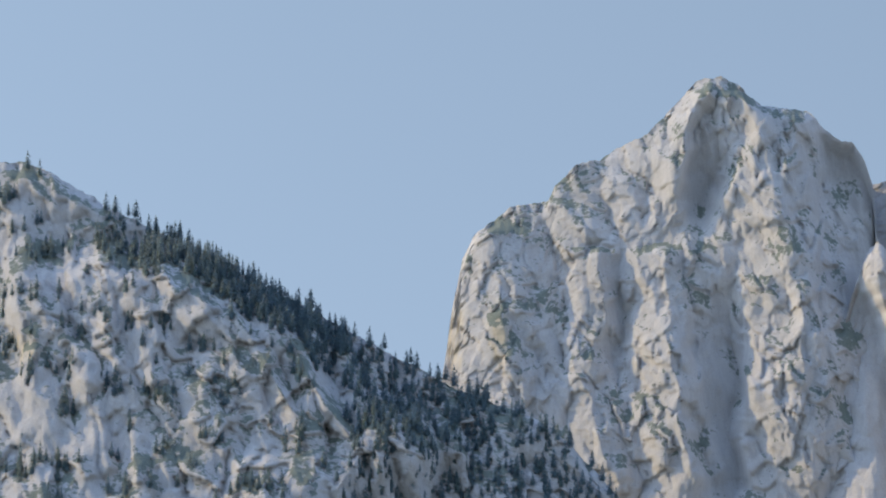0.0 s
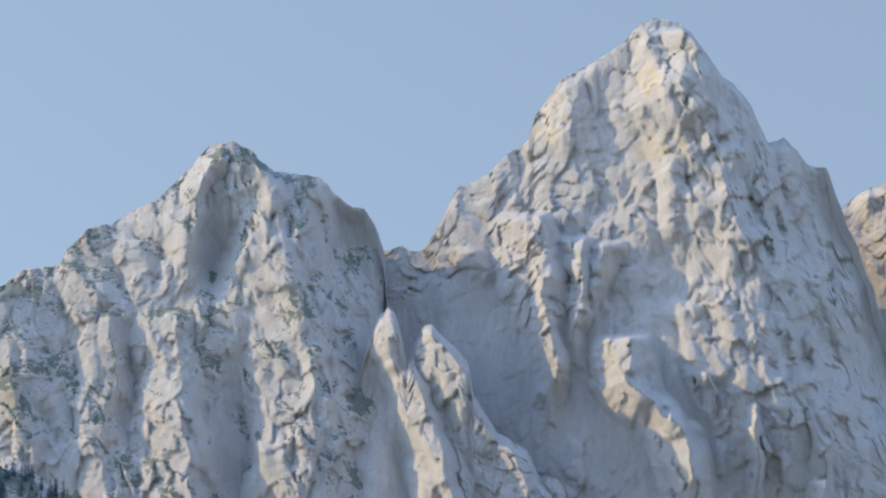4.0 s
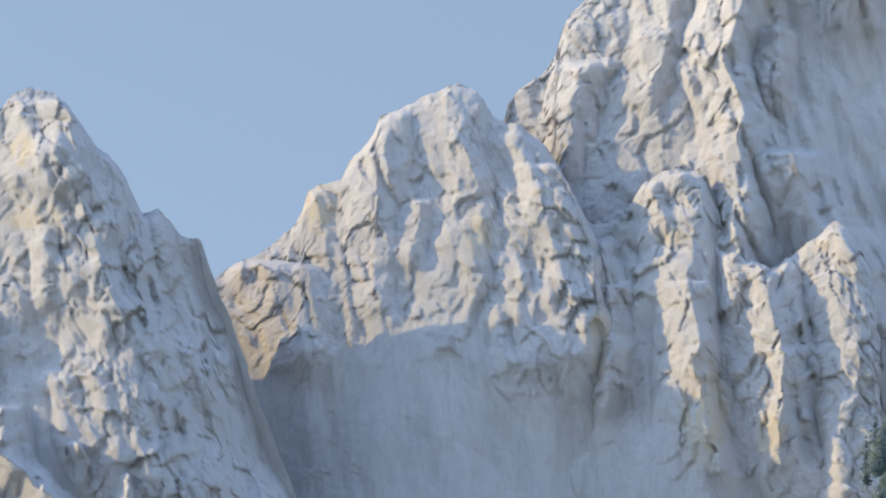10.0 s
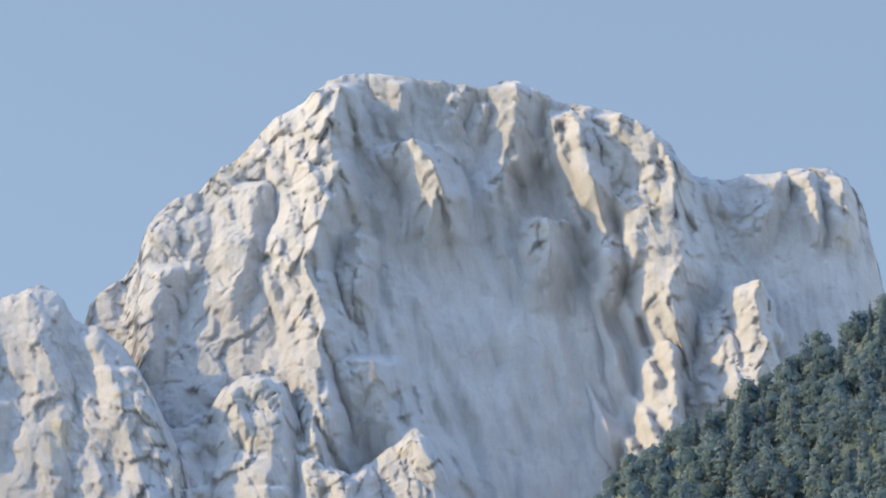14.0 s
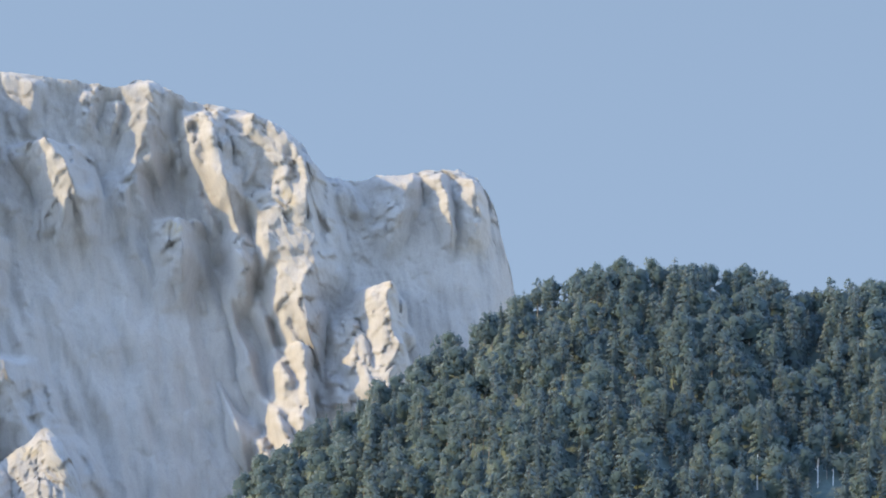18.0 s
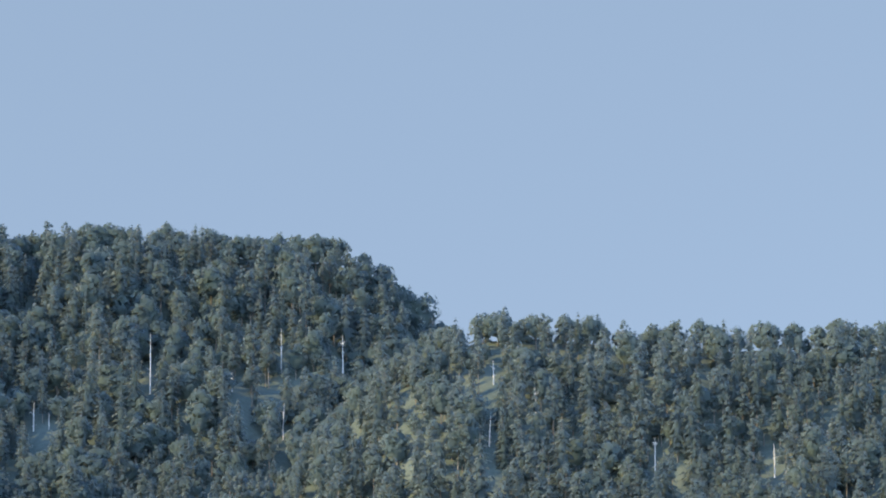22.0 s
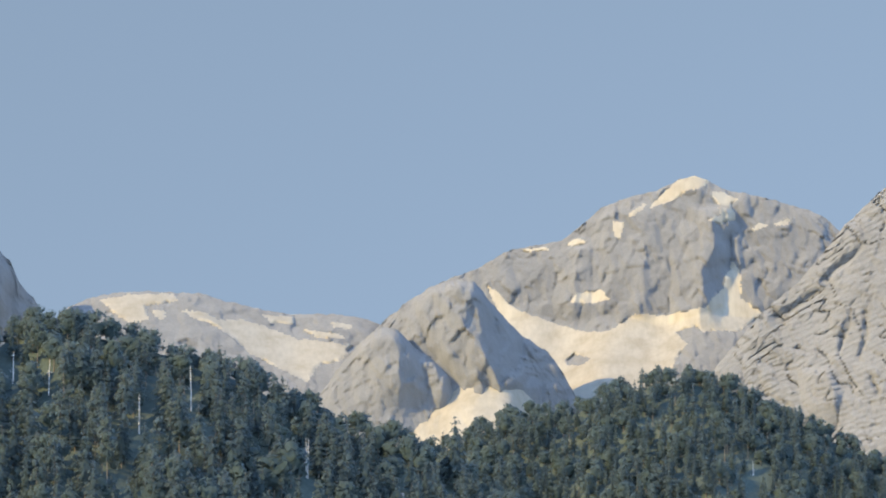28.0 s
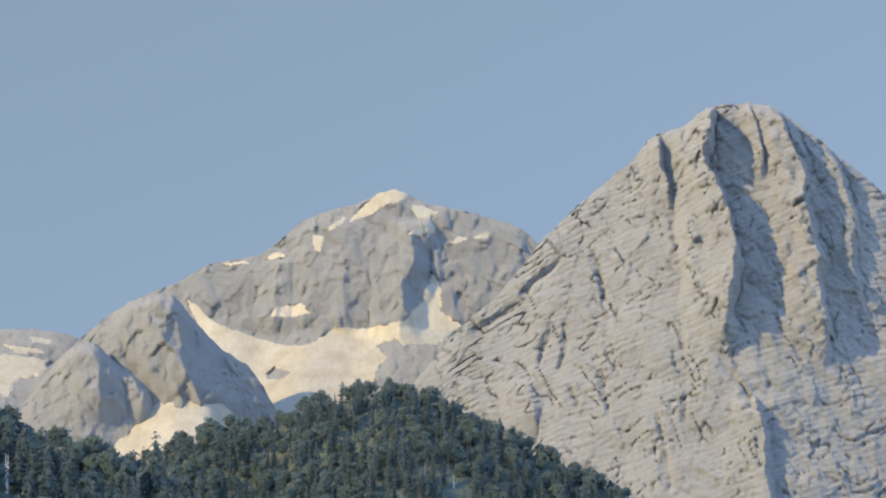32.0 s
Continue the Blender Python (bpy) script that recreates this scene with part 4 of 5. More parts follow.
def lean_of(d, rng):
    """Which way each spray's many needles face on the whole: out of the crown."""
    d = d / np.linalg.norm(d, axis=1)[:, None]
    n = np.repeat(d, 3, 0) + rng.normal(size=(len(d) * 3, 3)) * 0.1
    return n / np.linalg.norm(n, axis=1)[:, None]


ICO = np.array([(-1, T, 0) for T in (1.618, -1.618)] + [(1, T, 0) for T in (1.618, -1.618)] + [(0, -1, T) for T in (1.618, -1.618)] + [(0, 1, T) for T in (1.618, -1.618)] + [(T, 0, -1) for T in (1.618, -1.618)] + [(T, 0, 1) for T in (1.618, -1.618)]) / 1.902
ICO_FACES = np.array([(i, j, k) for i in range(12) for j in range(i) for k in range(j) if max(np.linalg.norm(ICO[i] - ICO[j]), np.linalg.norm(ICO[j] - ICO[k]), np.linalg.norm(ICO[i] - ICO[k])) < 1.2])


def clumps_of(centres, sizes, flat, middle, rng):
    """Dense uneven clumps of foliage at the given centres; they face outwards from their own middle and from the crown's."""
    n = len(centres)
    turn = rng.uniform(0, 6.28, n)[:, None]
    d = np.stack([ICO[None, :, 0] * np.cos(turn) - ICO[None, :, 1] * np.sin(turn), ICO[None, :, 0] * np.sin(turn) + ICO[None, :, 1] * np.cos(turn), np.broadcast_to(ICO[None, :, 2], (n, 12))], -1)
    v = centres[:, None] + d * rng.uniform(0.72, 1.3, (n, 12))[..., None] * sizes[:, None, None] * (1, 1, flat)
    v = v.reshape(-1, 3)
    out = v - middle
    out = out / np.linalg.norm(out, axis=1)[:, None]
    nrm = d.reshape(-1, 3) * 0.35 + out * (0.9, 0.9, 0.7) + (0, 0, 0.3)
    f = (np.arange(n)[:, None, None] * 12 + ICO_FACES[None]).reshape(-1, 3)
    return v, np.hstack([f, f[:, 2:]]), nrm / np.linalg.norm(nrm, axis=1)[:, None]


def together(*shapes):
    vs, fs, ns, n = [], [], [], 0
    for v, f, nr in shapes:
        vs.append(v), fs.append(f + n), ns.append(nr)
        n += len(v)
    return np.vstack(vs), np.vstack(fs), np.vstack(ns)


def spruce_crown(height, width, rng, boughs=330, coarse=1.0, cores=4):
    """Uneven tiers of drooping boughs, each ending in ragged sprays, dense towards the trunk."""
    bare, bulge = rng.uniform(0.08, 0.24), rng.uniform(0.5, 0.8)
    tiers = int(rng.uniform(9, 13))
    t = ((np.arange(boughs) + rng.uniform(0, 1, boughs)) / boughs)
    t = 1 - (1 - t) ** 0.62
    level = np.round(t * tiers) / tiers
    t = np.clip(level * 0.5 + t * 0.5, 0, 0.96)
    turn = rng.uniform(0, 2 * np.pi, boughs)
    gap = rng.uniform(0, 6.28, 4)
    reach = 1 + 0.2 * np.sin(turn + gap[0]) + 0.24 * np.sin(2 * turn + level * 31 + gap[1]) + 0.12 * np.sin(3 * turn + level * 57 + gap[2])
    r = width * 0.5 * (1 - t) ** bulge * reach * np.minimum(1, 0.55 + 2.5 * t) * rng.uniform(0.4, 1.06, boughs) + 0.1
    out = np.stack([np.cos(turn), np.sin(turn), 0 * turn], 1)
    c = out * r[:, None]
    c[:, 2] = height * (bare + (1.0 - bare) * t) - 0.34 * r
    size = coarse * width * (0.045 + 0.045 * (1 - t)) * rng.uniform(0.7, 1.3, boughs)
    along = out * size[:, None] * 1.2
    along[:, 2] = -size * rng.uniform(0.2, 1.1, boughs)
    side = np.stack([-np.sin(turn), np.cos(turn), 0 * turn], 1) * (size * rng.uniform(0.6, 1.0, boughs))[:, None]
    side[:, 2] += size * rng.uniform(-0.45, 0.45, boughs)
    v, f = sprays(c, along, side, size * rng.uniform(0.2, 0.6, boughs))
    lift = np.linspace(bare + 0.12, 0.78, cores)
    core = clumps_of(np.stack([0 * lift, 0 * lift, height * lift], 1), width * 0.24 * (1.05 - lift) ** 0.7, 1.9, np.array((0, 0, height * 0.4)), rng)
    return together(core, (v, f, lean_of(out + (0, 0, 0.45), rng)))


def leaf_sprays(centres, sizes, middle, count, small, rng):
    """Small leaf sprays on the outside of the clumps."""
    pick = rng.choice(len(sizes), count, p=sizes ** 2 / (sizes ** 2).sum())
    d = rng.normal(size=(count, 3))
    d[:, 2] = np.abs(d[:, 2]) * 0.9 - 0.28
    d /= np.linalg.norm(d, axis=1)[:, None]
    c = centres[pick] + d * (sizes[pick] * rng.uniform(0.7, 1.12, count))[:, None]
    k = small * rng.uniform(0.7, 1.35, count)
    a = np.cross(d, rng.normal(size=(count, 3)))
    a /= np.linalg.norm(a, axis=1)[:, None]
    b = np.cross(d, a)
    a = a + d * rng.uniform(-0.5, 0.5, count)[:, None]
    v, f = sprays(c, a * (k * 1.2)[:, None], b * (k * rng.uniform(0.7, 1.2, count))[:, None], k * 0.35)
    out = c - middle
    return v, f, lean_of(d * 0.7 + out / np.linalg.norm(out, axis=1)[:, None] + (0, 0, 0.2), rng)


def leafy_crown(height, width, rng, count=330, bottom=0.06, lobes=14):
    """A broad crown of many uneven clumps with small leaf sprays on their outsides."""
    spin = 2 * np.pi * (np.arange(lobes) + rng.uniform(0, 0.9, lobes)) * 0.382
    lift = rng.uniform(bottom + 0.1, 0.84, lobes)
    q = rng.uniform(0.45, 0.9, lobes) * width * 0.5 * np.sqrt(1.05 - lift ** 2)
    centres = np.stack([q * np.cos(spin), q * np.sin(spin), height * lift], 1)
    centres = np.vstack([centres, [(0, 0, height * 0.8), (0, 0, height * 0.5)]])
    sizes = np.append(width * rng.uniform(0.13, 0.24, lobes), [width * 0.24, width * 0.34])
    middle = np.array((0, 0, height * 0.45))
    inner = centres * (0.8, 0.8, 0.97)
    return together(clumps_of(inner[-6:], sizes[-6:] * 0.85, 0.9, middle, rng), leaf_sprays(centres, sizes, middle, count, width * 0.052, rng))


def pine_crown(height, width, rng, count=300, lobes=11):
    """Flat ragged clumps round the upper trunk, with gaps between them."""
    lift = 0.34 + 0.58 * (np.arange(lobes) + rng.uniform(-0.3, 0.6, lobes)) / lobes
    spin = 2 * np.pi * np.arange(lobes) * 0.382 + rng.uniform(-0.6, 0.6, lobes)
    q = width * 0.36 * rng.uniform(0.25, 1.0, lobes) * (1.2 - lift) ** 0.6
    centres = np.vstack([np.stack([q * np.cos(spin), q * np.sin(spin), height * lift], 1), [(0, 0, height * 0.94)]])
    sizes = np.append(width * rng.uniform(0.17, 0.28, lobes) * (1.4 - 0.7 * lift), [width * 0.15])
    middle = np.array((0, 0, height * 0.6))
    return together(clumps_of(centres[::3], sizes[::3] * 0.6, 0.75, middle, rng), leaf_sprays(centres, sizes, middle, count, width * 0.062, rng))


def as_triangles(f, v=None, n=None):
    """The faces as triangles, each turned to the side that its spray faces."""
    a, b = f[:, [0, 1, 2]], f[:, [0, 2, 3]]
    t = np.vstack([a, b[f[:, 2] != f[:, 3]]])
    if n is not None:
        up = np.cross(v[t[:, 1]] - v[t[:, 0]], v[t[:, 2]] - v[t[:, 0]])
        wrong = (up * n[t].sum(1)).sum(1) < 0
        t[wrong] = t[wrong][:, [0, 2, 1]]
    return t


tree_rng = np.random.default_rng(5)
KINDS = {}
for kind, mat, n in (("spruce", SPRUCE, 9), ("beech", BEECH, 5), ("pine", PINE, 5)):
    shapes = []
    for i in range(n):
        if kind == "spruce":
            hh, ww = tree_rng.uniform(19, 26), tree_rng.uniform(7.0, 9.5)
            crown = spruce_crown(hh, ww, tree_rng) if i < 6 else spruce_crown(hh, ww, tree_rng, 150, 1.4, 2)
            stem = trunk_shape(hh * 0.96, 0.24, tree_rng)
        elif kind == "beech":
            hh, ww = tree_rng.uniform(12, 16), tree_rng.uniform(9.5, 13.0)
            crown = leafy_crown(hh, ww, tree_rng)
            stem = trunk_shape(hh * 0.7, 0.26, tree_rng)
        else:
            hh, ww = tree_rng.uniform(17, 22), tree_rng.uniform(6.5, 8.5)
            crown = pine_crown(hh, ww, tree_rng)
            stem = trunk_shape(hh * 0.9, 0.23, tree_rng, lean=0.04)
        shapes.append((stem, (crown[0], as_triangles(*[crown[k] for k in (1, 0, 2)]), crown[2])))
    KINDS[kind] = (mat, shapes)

TALL = {kind: [shape[1][0][:, 2].max() for shape in shapes] for kind, (mat, shapes) in KINDS.items()}
LABELS = {
    "spruce": ("spruce_tree", "dark green spruce with drooping boughs on the wooded slope"),
    "beech": ("beech_tree", "rounded green broadleaf tree on the wooded slope"),
    "pine": ("pine_tree", "ragged grey-green pine with a bare lower trunk"),
}
PROTO = {}


def single_tree(kind, i, m, group):
    """A tree of its own > trunk, crown."""
    if (kind, i) not in PROTO:
        mat, shapes = KINDS[kind]
        name, label = LABELS[kind]
        (tv, tf), (cv, cf, cn) = shapes[i]
        root = thing(name, label, "tree", m, group)
        mesh_object("trunk", tv, tf, BARK, root)
        mesh_object("crown", cv, cf, mat, root, normals=cn)
        PROTO[kind, i] = root
        root.matrix_world = m
        return root
    root = copy_thing(PROTO[kind, i], m)
    root.matrix_basis = m
    return tagged(root, group=group)


def joined_trees(name, label, places):
    """All the trees too many to count, by kind: crowns and trunks as plain woodland."""
    for kind, (mat, shapes) in KINDS.items():
        mine = [p for p in places if p[0] == kind]
        if not mine:
            continue
        for which, material_, part_name in ((1, mat, "canopy"), (0, BARK, "stems")):
            vs, fs, ns, n = [], [], [], 0
            for _, i, x, y, z, turn, size, wide in mine:
                v, f = shapes[i][which][:2]
                c, s = math.cos(turn), math.sin(turn)
                vs.append(np.stack([(v[:, 0] * c - v[:, 1] * s) * size * wide + x, (v[:, 0] * s + v[:, 1] * c) * size * wide + y, v[:, 2] * size + z], 1))
                fs.append(f + n)
                if which:
                    w = shapes[i][1][2]
                    ns.append(np.stack([w[:, 0] * c - w[:, 1] * s, w[:, 0] * s + w[:, 1] * c, w[:, 2]], 1))
                n += len(v)
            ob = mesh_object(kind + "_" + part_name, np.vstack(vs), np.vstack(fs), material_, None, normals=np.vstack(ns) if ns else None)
            tagged(ob, label % kind if which else "trunks of the " + kind + " trees in the " + name, "forest", kind="stuff")


def snag(m, height, rng, label="bleached dead tree trunk with broken branch stubs"):
    root = thing("dead_tree", label, "dead tree", m, "snags on the wooded slopes")
    tv, tf = trunk_shape(height, 0.36, rng, lean=0.03)
    mesh_object("trunk", tv, tf, DEADWOOD, root)
    for k in range(5):
        a, z, r = rng.uniform(0, 6.28), height * rng.uniform(0.35, 0.9), rng.uniform(0.8, 2.0)
        bv, bf = trunk_shape(r, 0.13, rng, 4, 0.0, 1)
        tilt = Matrix.Translation((0, 0, z)) @ Matrix.Rotation(a, 4, "Z") @ Matrix.Rotation(radians(rng.uniform(55, 85)), 4, "Y")
        bv = np.array([tilt @ Vector(p) for p in bv + (0, 0, 0.0)])
        mesh_object("branch", bv, bf, DEADWOOD, root)
    return root


def plant(m, grid, step, gap, label, rng, mix, singles, keep=None, turn=0.0, seed=0, size=(0.72, 1.12), calm=0.99):
    """Stands trees on the slope grid: the crest's own row and the nearest ones as trees of their own, the others as forest."""
    nc, places = grid.shape[1], []
    for c0 in np.arange(0, nc - 1, gap / step):
        col = grid[:, int(min(c0, nc - 1))]
        run = np.concatenate([[0], np.cumsum(np.linalg.norm(np.diff(col, axis=0), axis=1))])
        for s0 in np.arange(rng.uniform(0, gap), run[-1], gap):
            s = s0 + rng.uniform(-0.45, 0.45) * gap
            c = np.clip(c0 + rng.uniform(-0.5, 0.5) * gap / step, 0, nc - 1.001)
            a, b, t = int(c), int(c) + 1, c - int(c)
            p = [np.interp(s, run, grid[:, a, k] * (1 - t) + grid[:, b, k] * t) for k in range(3)]
            if keep and rng.uniform() > keep(p[0], p[2], s):
                continue
            mood = perlin(np.array([p[0] / 45]), np.array([p[2] / 30]), seed + 5)[0] * turn
            q = rng.uniform() + mood
            kind = "spruce" if q < mix[0] else "beech" if q < mix[0] + mix[1] else "pine"
            windy = rng.uniform() < calm
            if s < 26 and kind != "beech" and windy and rng.uniform() < 0.96:
                kind = "beech"
            shape = int(rng.integers(6, 9) if calm == 0 else rng.integers(0, 6 if kind == "spruce" else 5))
            big = rng.uniform(*size) * (1.15 if rng.uniform() < 0.08 else 1.0)
            # trees stay low on the windy crest
            if windy:
                big = min(big, (5.5 + 0.34 * s) * rng.uniform(0.8, 1.1) / TALL[kind][shape])
            places.append((kind, shape, *p, rng.uniform(0, 6.28), big, rng.uniform(0.85, 1.15), s))
    near = sorted(range(len(places)), key=lambda i: (places[i][8] > 9, places[i][3]))
    count, lone = {"spruce": 0, "beech": 0, "pine": 0}, set()
    for i in near:
        kind = places[i][0]
        if count[kind] < singles:
            count[kind] += 1
            lone.add(i)
    rest = []
    for i, (kind, k, x, y, z, spin, big, wide, s) in enumerate(places):
        w = m @ Vector((x, y, z))
        if i in lone:
            single_tree(kind, k, Matrix.Translation(w) @ Matrix.Rotation(spin, 4, "Z") @ Matrix.Diagonal((big * wide, big * wide, big, 1)), "trees on the " + label)
        else:
            rest.append((kind, k, w.x, w.y, w.z, spin, big, wide))
    joined_trees("wood", "dense green %s forest on the hillside", rest)


def wooded_hill(label, bearing, distance, crest, slope, low, seed, woods, glades=()):
    """A hill > its slope, with trees standing on it."""
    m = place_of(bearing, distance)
    root = thing("wooded_hill", label, "hill", m)
    step = 4.0
    verts, quads, snow, rear = landform(None, crest, slope, low, step, seed, flute=5.0, block=0.8, fine=0.3, jag=0.5, back=1.6)
    v, f, _ = compact(verts, quads[rear:].reshape(-1, 4))
    mesh_object("slope", v, f, FOREST_SOIL, root)
    v, f, _ = compact(verts, quads[:rear].reshape(-1, 4))
    mesh_object("back_slope", v, f, FOREST_SOIL, root)
    nr, nc = quads.shape[0] + 1, quads.shape[1] + 1
    grid = verts.reshape(nr, nc, 3)[rear - 2: nr - 4]
    plant(m, grid, step, woods["spacing"], label, np.random.default_rng(seed), (woods["spruce"], woods["beech"]), 70, lambda x, z, s: z > woods["floor"][1 + (x > woods["floor"][0])] and not any(abs(x - gx) < r and gz - 5 * r < z < gz + r for gx, gz, r in glades), woods["turn"], seed, woods["size"])
    return m, grid


wooded_hill('steep hill covered in mixed beech and spruce forest', 1.0, 2000,
    [(-265.7, 117.9), (-243.1, 139.3), (-229.6, 152.7), (-207.0, 175.2), (-184.5, 192.0), (-162.0, 204.9), (-139.5, 221.0), (-124.7, 229.4), (-98.1, 245.6), (-75.6, 253.2), (-62.1, 255.1), (-48.5, 256.6), (-30.5, 255.1), (-8.1, 251.8), (5.4, 249.0), (14.4, 247.1), (36.8, 247.0), (59.3, 246.4), (81.7, 247.2), (104.1, 244.7), (116.8, 245.7), (139.3, 242.3), (157.3, 231.1), (166.3, 225.9), (177.6, 213.0), (184.3, 205.0), (197.7, 187.0), (217.8, 157.6), (242.3, 119.3)],
    36, 47.0, 131, {'spruce': 0.24, 'beech': 0.52, 'spacing': 7.5, 'turn': 0.5, 'size': (0.6, 1.2), 'floor': (-115.0, 68.0, 108.0)},
    [(61.3, 186.8, 3.5), (-5.5, 162.6, 3.5), (16.9, 165.9, 3.5), (22.6, 165.4, 3.5), (111.7, 194.2, 3.5), (110.0, 163.5, 3.5), (135.5, 193.6, 3.5), (92.0, 180.5, 3.5)])

wooded_hill('conifer-covered hill with pale snags and small rock outcrops', 13.1, 1700,
    [(-250.5, 142.0), (-231.0, 162.9), (-211.5, 177.9), (-203.8, 179.3), (-194.1, 181.1), (-178.6, 182.7), (-165.1, 180.5), (-146.0, 178.1), (-126.8, 176.2), (-107.7, 175.5), (-99.0, 176.0), (-88.7, 175.1), (-80.0, 175.8), (-69.6, 175.8), (-64.7, 176.5), (-47.6, 174.5), (-32.4, 165.9), (-22.9, 158.2), (-9.6, 151.4), (-2.1, 142.8), (5.5, 138.9), (15.0, 136.0), (26.3, 125.4), (31.1, 121.9), (34.0, 127.2), (49.2, 130.6), (64.4, 127.8), (83.4, 123.1), (96.7, 118.2), (100.3, 117.7), (110.0, 114.1), (119.3, 109.2), (128.9, 104.1), (134.6, 101.7), (147.8, 95.9), (165.2, 90.3), (180.5, 84.7), (195.8, 74.2), (215.0, 58.9), (234.2, 39.9)],
    38, 40.2, 137, {'spruce': 0.4, 'beech': 0.22, 'spacing': 7.0, 'turn': 0.2, 'size': (0.5, 1.1), 'floor': (-110.0, 75.0, 46.0)},
    [(-170.6, 149.0, 3.5), (-186.7, 164.2, 3.5), (-184.3, 137.0, 3.5), (-130.1, 130.5, 3.5), (-91.5, 132.0, 3.5), (-22.3, 126.5, 3.5), (131.6, 78.7, 3.5), (35.4, 113.5, 3.5), (94.1, 103.2, 3.5), (76.2, 94.7, 3.5), (46.9, 108.7, 3.5), (132.1, 78.3, 3.5), (76.1, 94.5, 3.5), (-39.5, 119.4, 2.7), (-37.7, 113.7, 2.5), (-43.5, 120.4, 2.5), (-9.1, 117.0, 2.5), (-32.3, 115.4, 2.5), (11.5, 113.0, 2.5), (7.7, 105.9, 2.5), (164.1, 73.9, 2.5)])

wooded_hill('low dark wooded hill below the snow mountain', 22.1, 2350,
    [(-173.3, 81.7), (-152.2, 102.6), (-125.9, 120.3), (-112.7, 125.5), (-99.6, 131.8), (-86.4, 136.9), (-60.1, 138.4), (-46.9, 145.7), (-31.2, 150.8), (-20.7, 152.3), (-2.3, 153.8), (10.8, 151.1), (31.7, 140.5), (47.3, 133.8), (62.9, 124.6), (75.4, 121.3), (78.5, 116.6), (94.1, 110.5), (96.2, 108.0), (114.4, 95.2), (140.3, 75.3), (179.0, 39.6)],
    36, 71.3, 149, {'spruce': 0.4, 'beech': 0.38, 'spacing': 6.6, 'turn': 0.2, 'size': (0.45, 0.85), 'floor': (0.0, 71.0, 75.0)},
    [(23.0, 107.1, 3.5)])

# conifers along the crag's ridge, thick on its far flank, scattered over its ledges
LEFT, MID, FLANK, TOE = (-164.5, -97.8, 32.7, 114.9)


def crag_growth(x, z, s):
    edge = ease(np.array((x - LEFT) / (MID - LEFT)))
    lush = perlin(np.array([x / 22]), np.array([z / 16]), 77)[0]
    if x > FLANK - 10 + 12 * lush:
        return 0.4
    return max(0.9 * edge * (s < 26 + 62 * edge + 40 * lush), 0.55 * (lush > 0.4), 0.03)


crag_root, crag_verts, crag_quads, crag_rear = forested_crag
crag_grid = crag_verts.reshape(crag_quads.shape[0] + 1, crag_quads.shape[1] + 1, 3)[crag_rear:-3]
plant(crag_root.matrix_world.copy(), crag_grid, 1.6, 5.0, "grey crag", np.random.default_rng(9), (1.0, 0.0), 90, crag_growth, 0.0, 9, (0.42, 0.75), 0.0)

# bleached snags and small outcrops standing among the trees
snag_rng = np.random.default_rng(21)
for bearing, distance, x, y, z, height in [(1.0, 2000, 61.3, -82.1, 186.3, 20.6), (1.0, 2000, -5.5, -122.1, 162.1, 16.6), (1.0, 2000, 16.9, -111.8, 165.4, 12.2), (1.0, 2000, 22.6, -112.4, 164.9, 8.8), (1.0, 2000, 111.7, -70.3, 193.7, 16.6), (1.0, 2000, 110.0, -112.4, 163.0, 14.4), (1.0, 2000, 135.5, -67.9, 193.1, 14.4), (1.0, 2000, 92.0, -90.2, 180.0, 11.0), (13.1, 1700, -170.6, -41.4, 148.5, 12.8), (13.1, 1700, -186.7, -22.5, 163.7, 8.6), (13.1, 1700, -184.3, -57.7, 136.5, 14.3), (13.1, 1700, -130.1, -59.0, 130.0, 12.4), (13.1, 1700, -91.5, -55.5, 131.5, 8.6), (13.1, 1700, -22.3, -40.2, 126.0, 14.3), (13.1, 1700, 131.6, -31.0, 78.2, 14.3), (13.1, 1700, 35.4, -18.0, 113.0, 8.6), (13.1, 1700, 94.1, -20.5, 102.7, 14.3), (13.1, 1700, 76.2, -38.6, 94.2, 12.4), (13.1, 1700, 46.9, -27.4, 108.2, 10.5), (22.1, 2350, 23.0, -51.9, 106.6, 8.9), (13.1, 1700, 132.1, -31.2, 77.8, 14.3), (13.1, 1700, 76.1, -38.9, 94.0, 12.4)]:
    snag(place_of(bearing, distance) @ pose(x, y - 4, z - 4), height + 3.5, snag_rng)


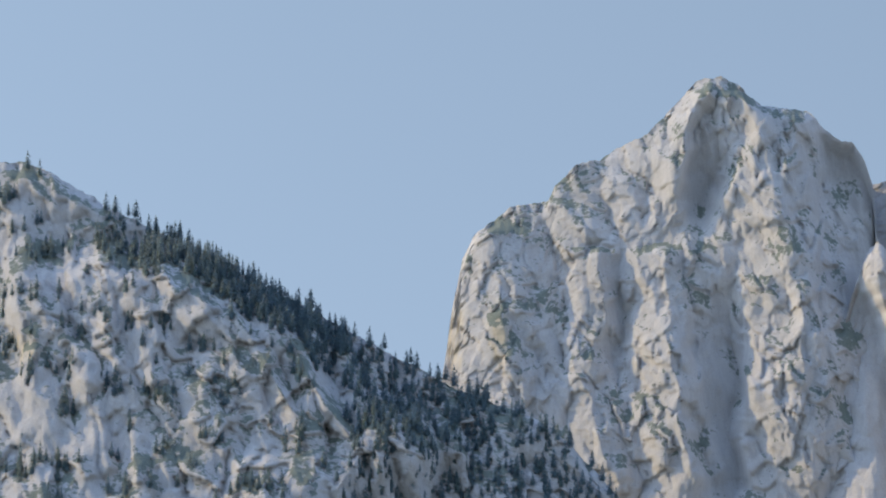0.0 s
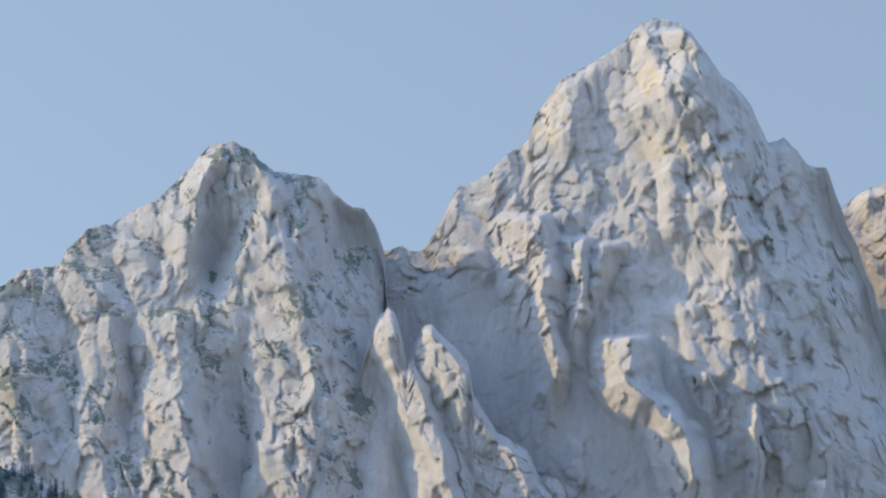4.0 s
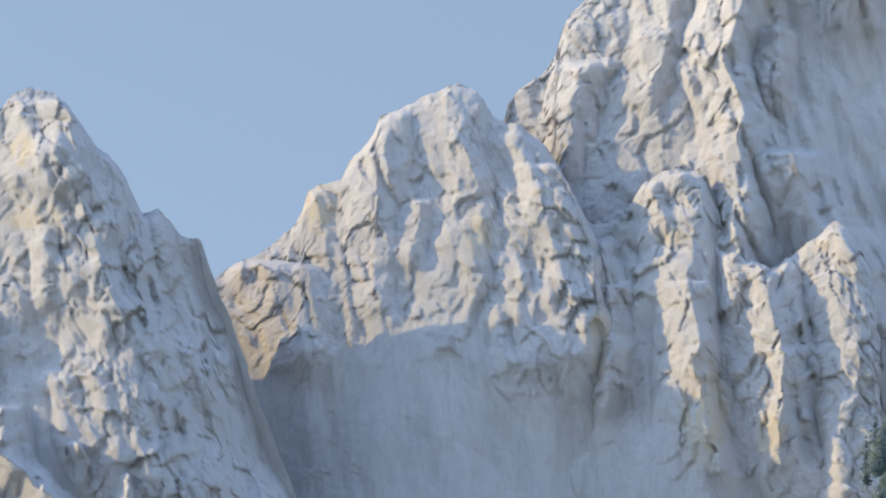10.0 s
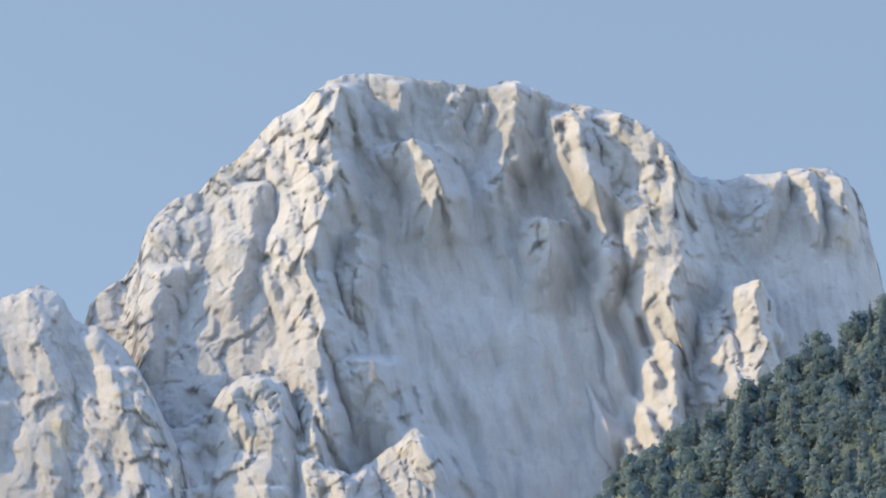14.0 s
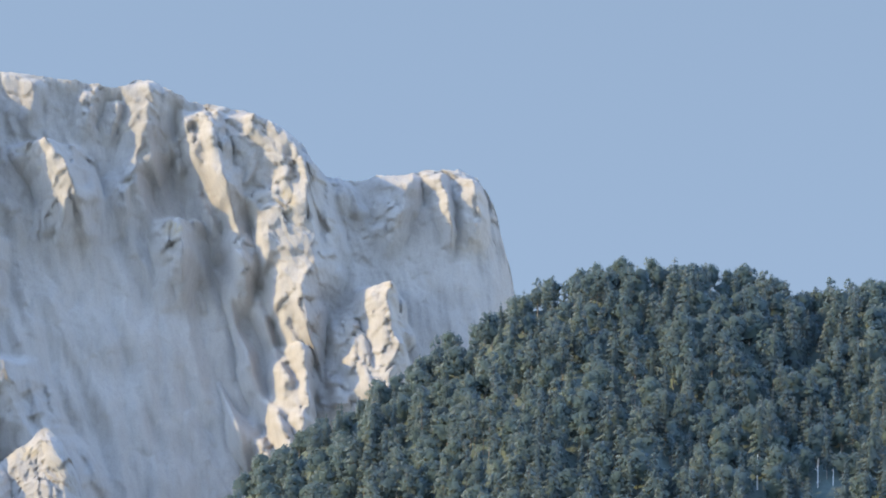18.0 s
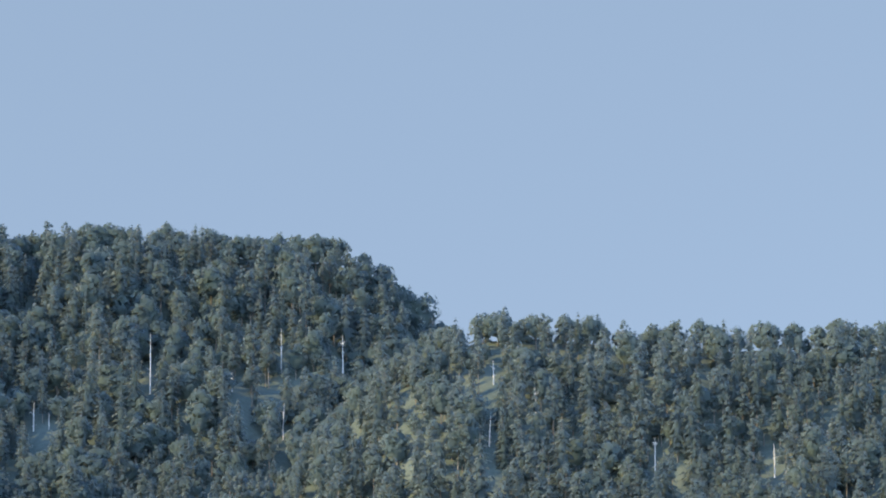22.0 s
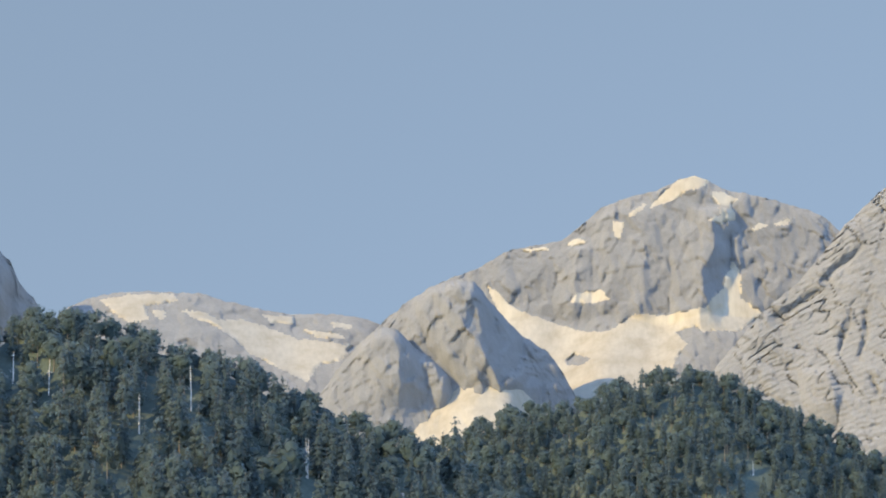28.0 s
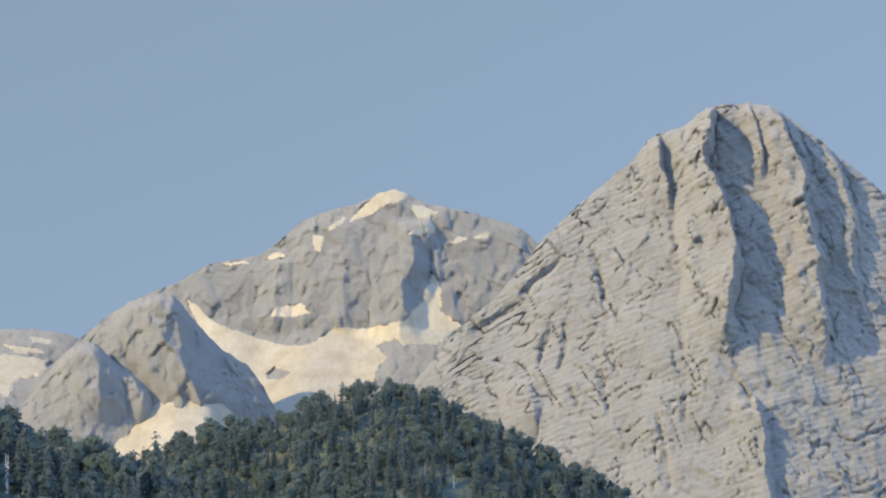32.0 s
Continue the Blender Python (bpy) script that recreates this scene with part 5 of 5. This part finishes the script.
def outcrop(m, wide, tall, rng):
    """A low broken block of pale rock showing among the trees."""
    rows, cols = 9, 14
    u, w = np.meshgrid(np.linspace(0, 2 * np.pi, cols, endpoint=False), np.linspace(-0.5, np.pi / 2, rows))
    seed = int(rng.integers(1, 999))
    bulge = 1 + 0.35 * perlin(u * 1.3 + 3, w * 2.2, seed) + 0.5 * (cells(u * 1.6, w * 2.4, seed + 3)[1] - 0.5)
    v = np.stack([np.cos(u) * np.cos(w) * wide * bulge, np.sin(u) * np.cos(w) * wide * 0.7 * bulge, np.sin(w) * tall * bulge], -1).reshape(-1, 3)
    i = np.arange(rows * cols).reshape(rows, cols)
    f = np.stack([i[:-1], np.roll(i, -1, 1)[:-1], np.roll(i, -1, 1)[1:], i[1:]], -1).reshape(-1, 4)
    ob = mesh_object("rock_outcrop", v, f, ROCK_PALE)
    ob.matrix_world = m
    tagged(ob, "small pinkish-pale rock outcrop among the hillside trees", "rock", "outcrops on the wooded slopes")


for bearing, distance, x, y, z, wide, tall in [(13.1, 1700, -39.5, -70.1, 116.4, 2.7, 4.6), (13.1, 1700, -37.7, -74.5, 111.8, 2.3, 3.3), (13.1, 1700, -43.5, -69.8, 118.8, 1.7, 2.8), (13.1, 1700, -9.1, -48.3, 114.3, 2.1, 4.2), (13.1, 1700, -32.3, -67.8, 114.1, 1.5, 2.6), (13.1, 1700, 11.5, -36.3, 109.9, 2.3, 4.6), (13.1, 1700, 7.7, -45.1, 104.2, 1.7, 3.0), (13.1, 1700, 164.1, -25.4, 72.0, 1.5, 3.3)]:
    outcrop(place_of(bearing, distance) @ pose(x, y, z), wide, tall * 0.6, snag_rng)

# tall spruces standing out at the foot of the first hill
for k, x, y, z, height in [(0, -270.4, -28.0, 98.8, 23.4), (2, -265.6, -23.9, 101.8, 21.2), (4, -272.5, -38.8, 90.9, 22.3), (1, -257.6, -27.9, 106.4, 19.0)]:
    size = height / TALL["spruce"][k]
    single_tree("spruce", k, place_of(*(1.0, 2000)) @ pose(x, y, z) @ Matrix.Diagonal((size * 0.9, size * 0.9, size, 1)), "spruces at the hill's foot")
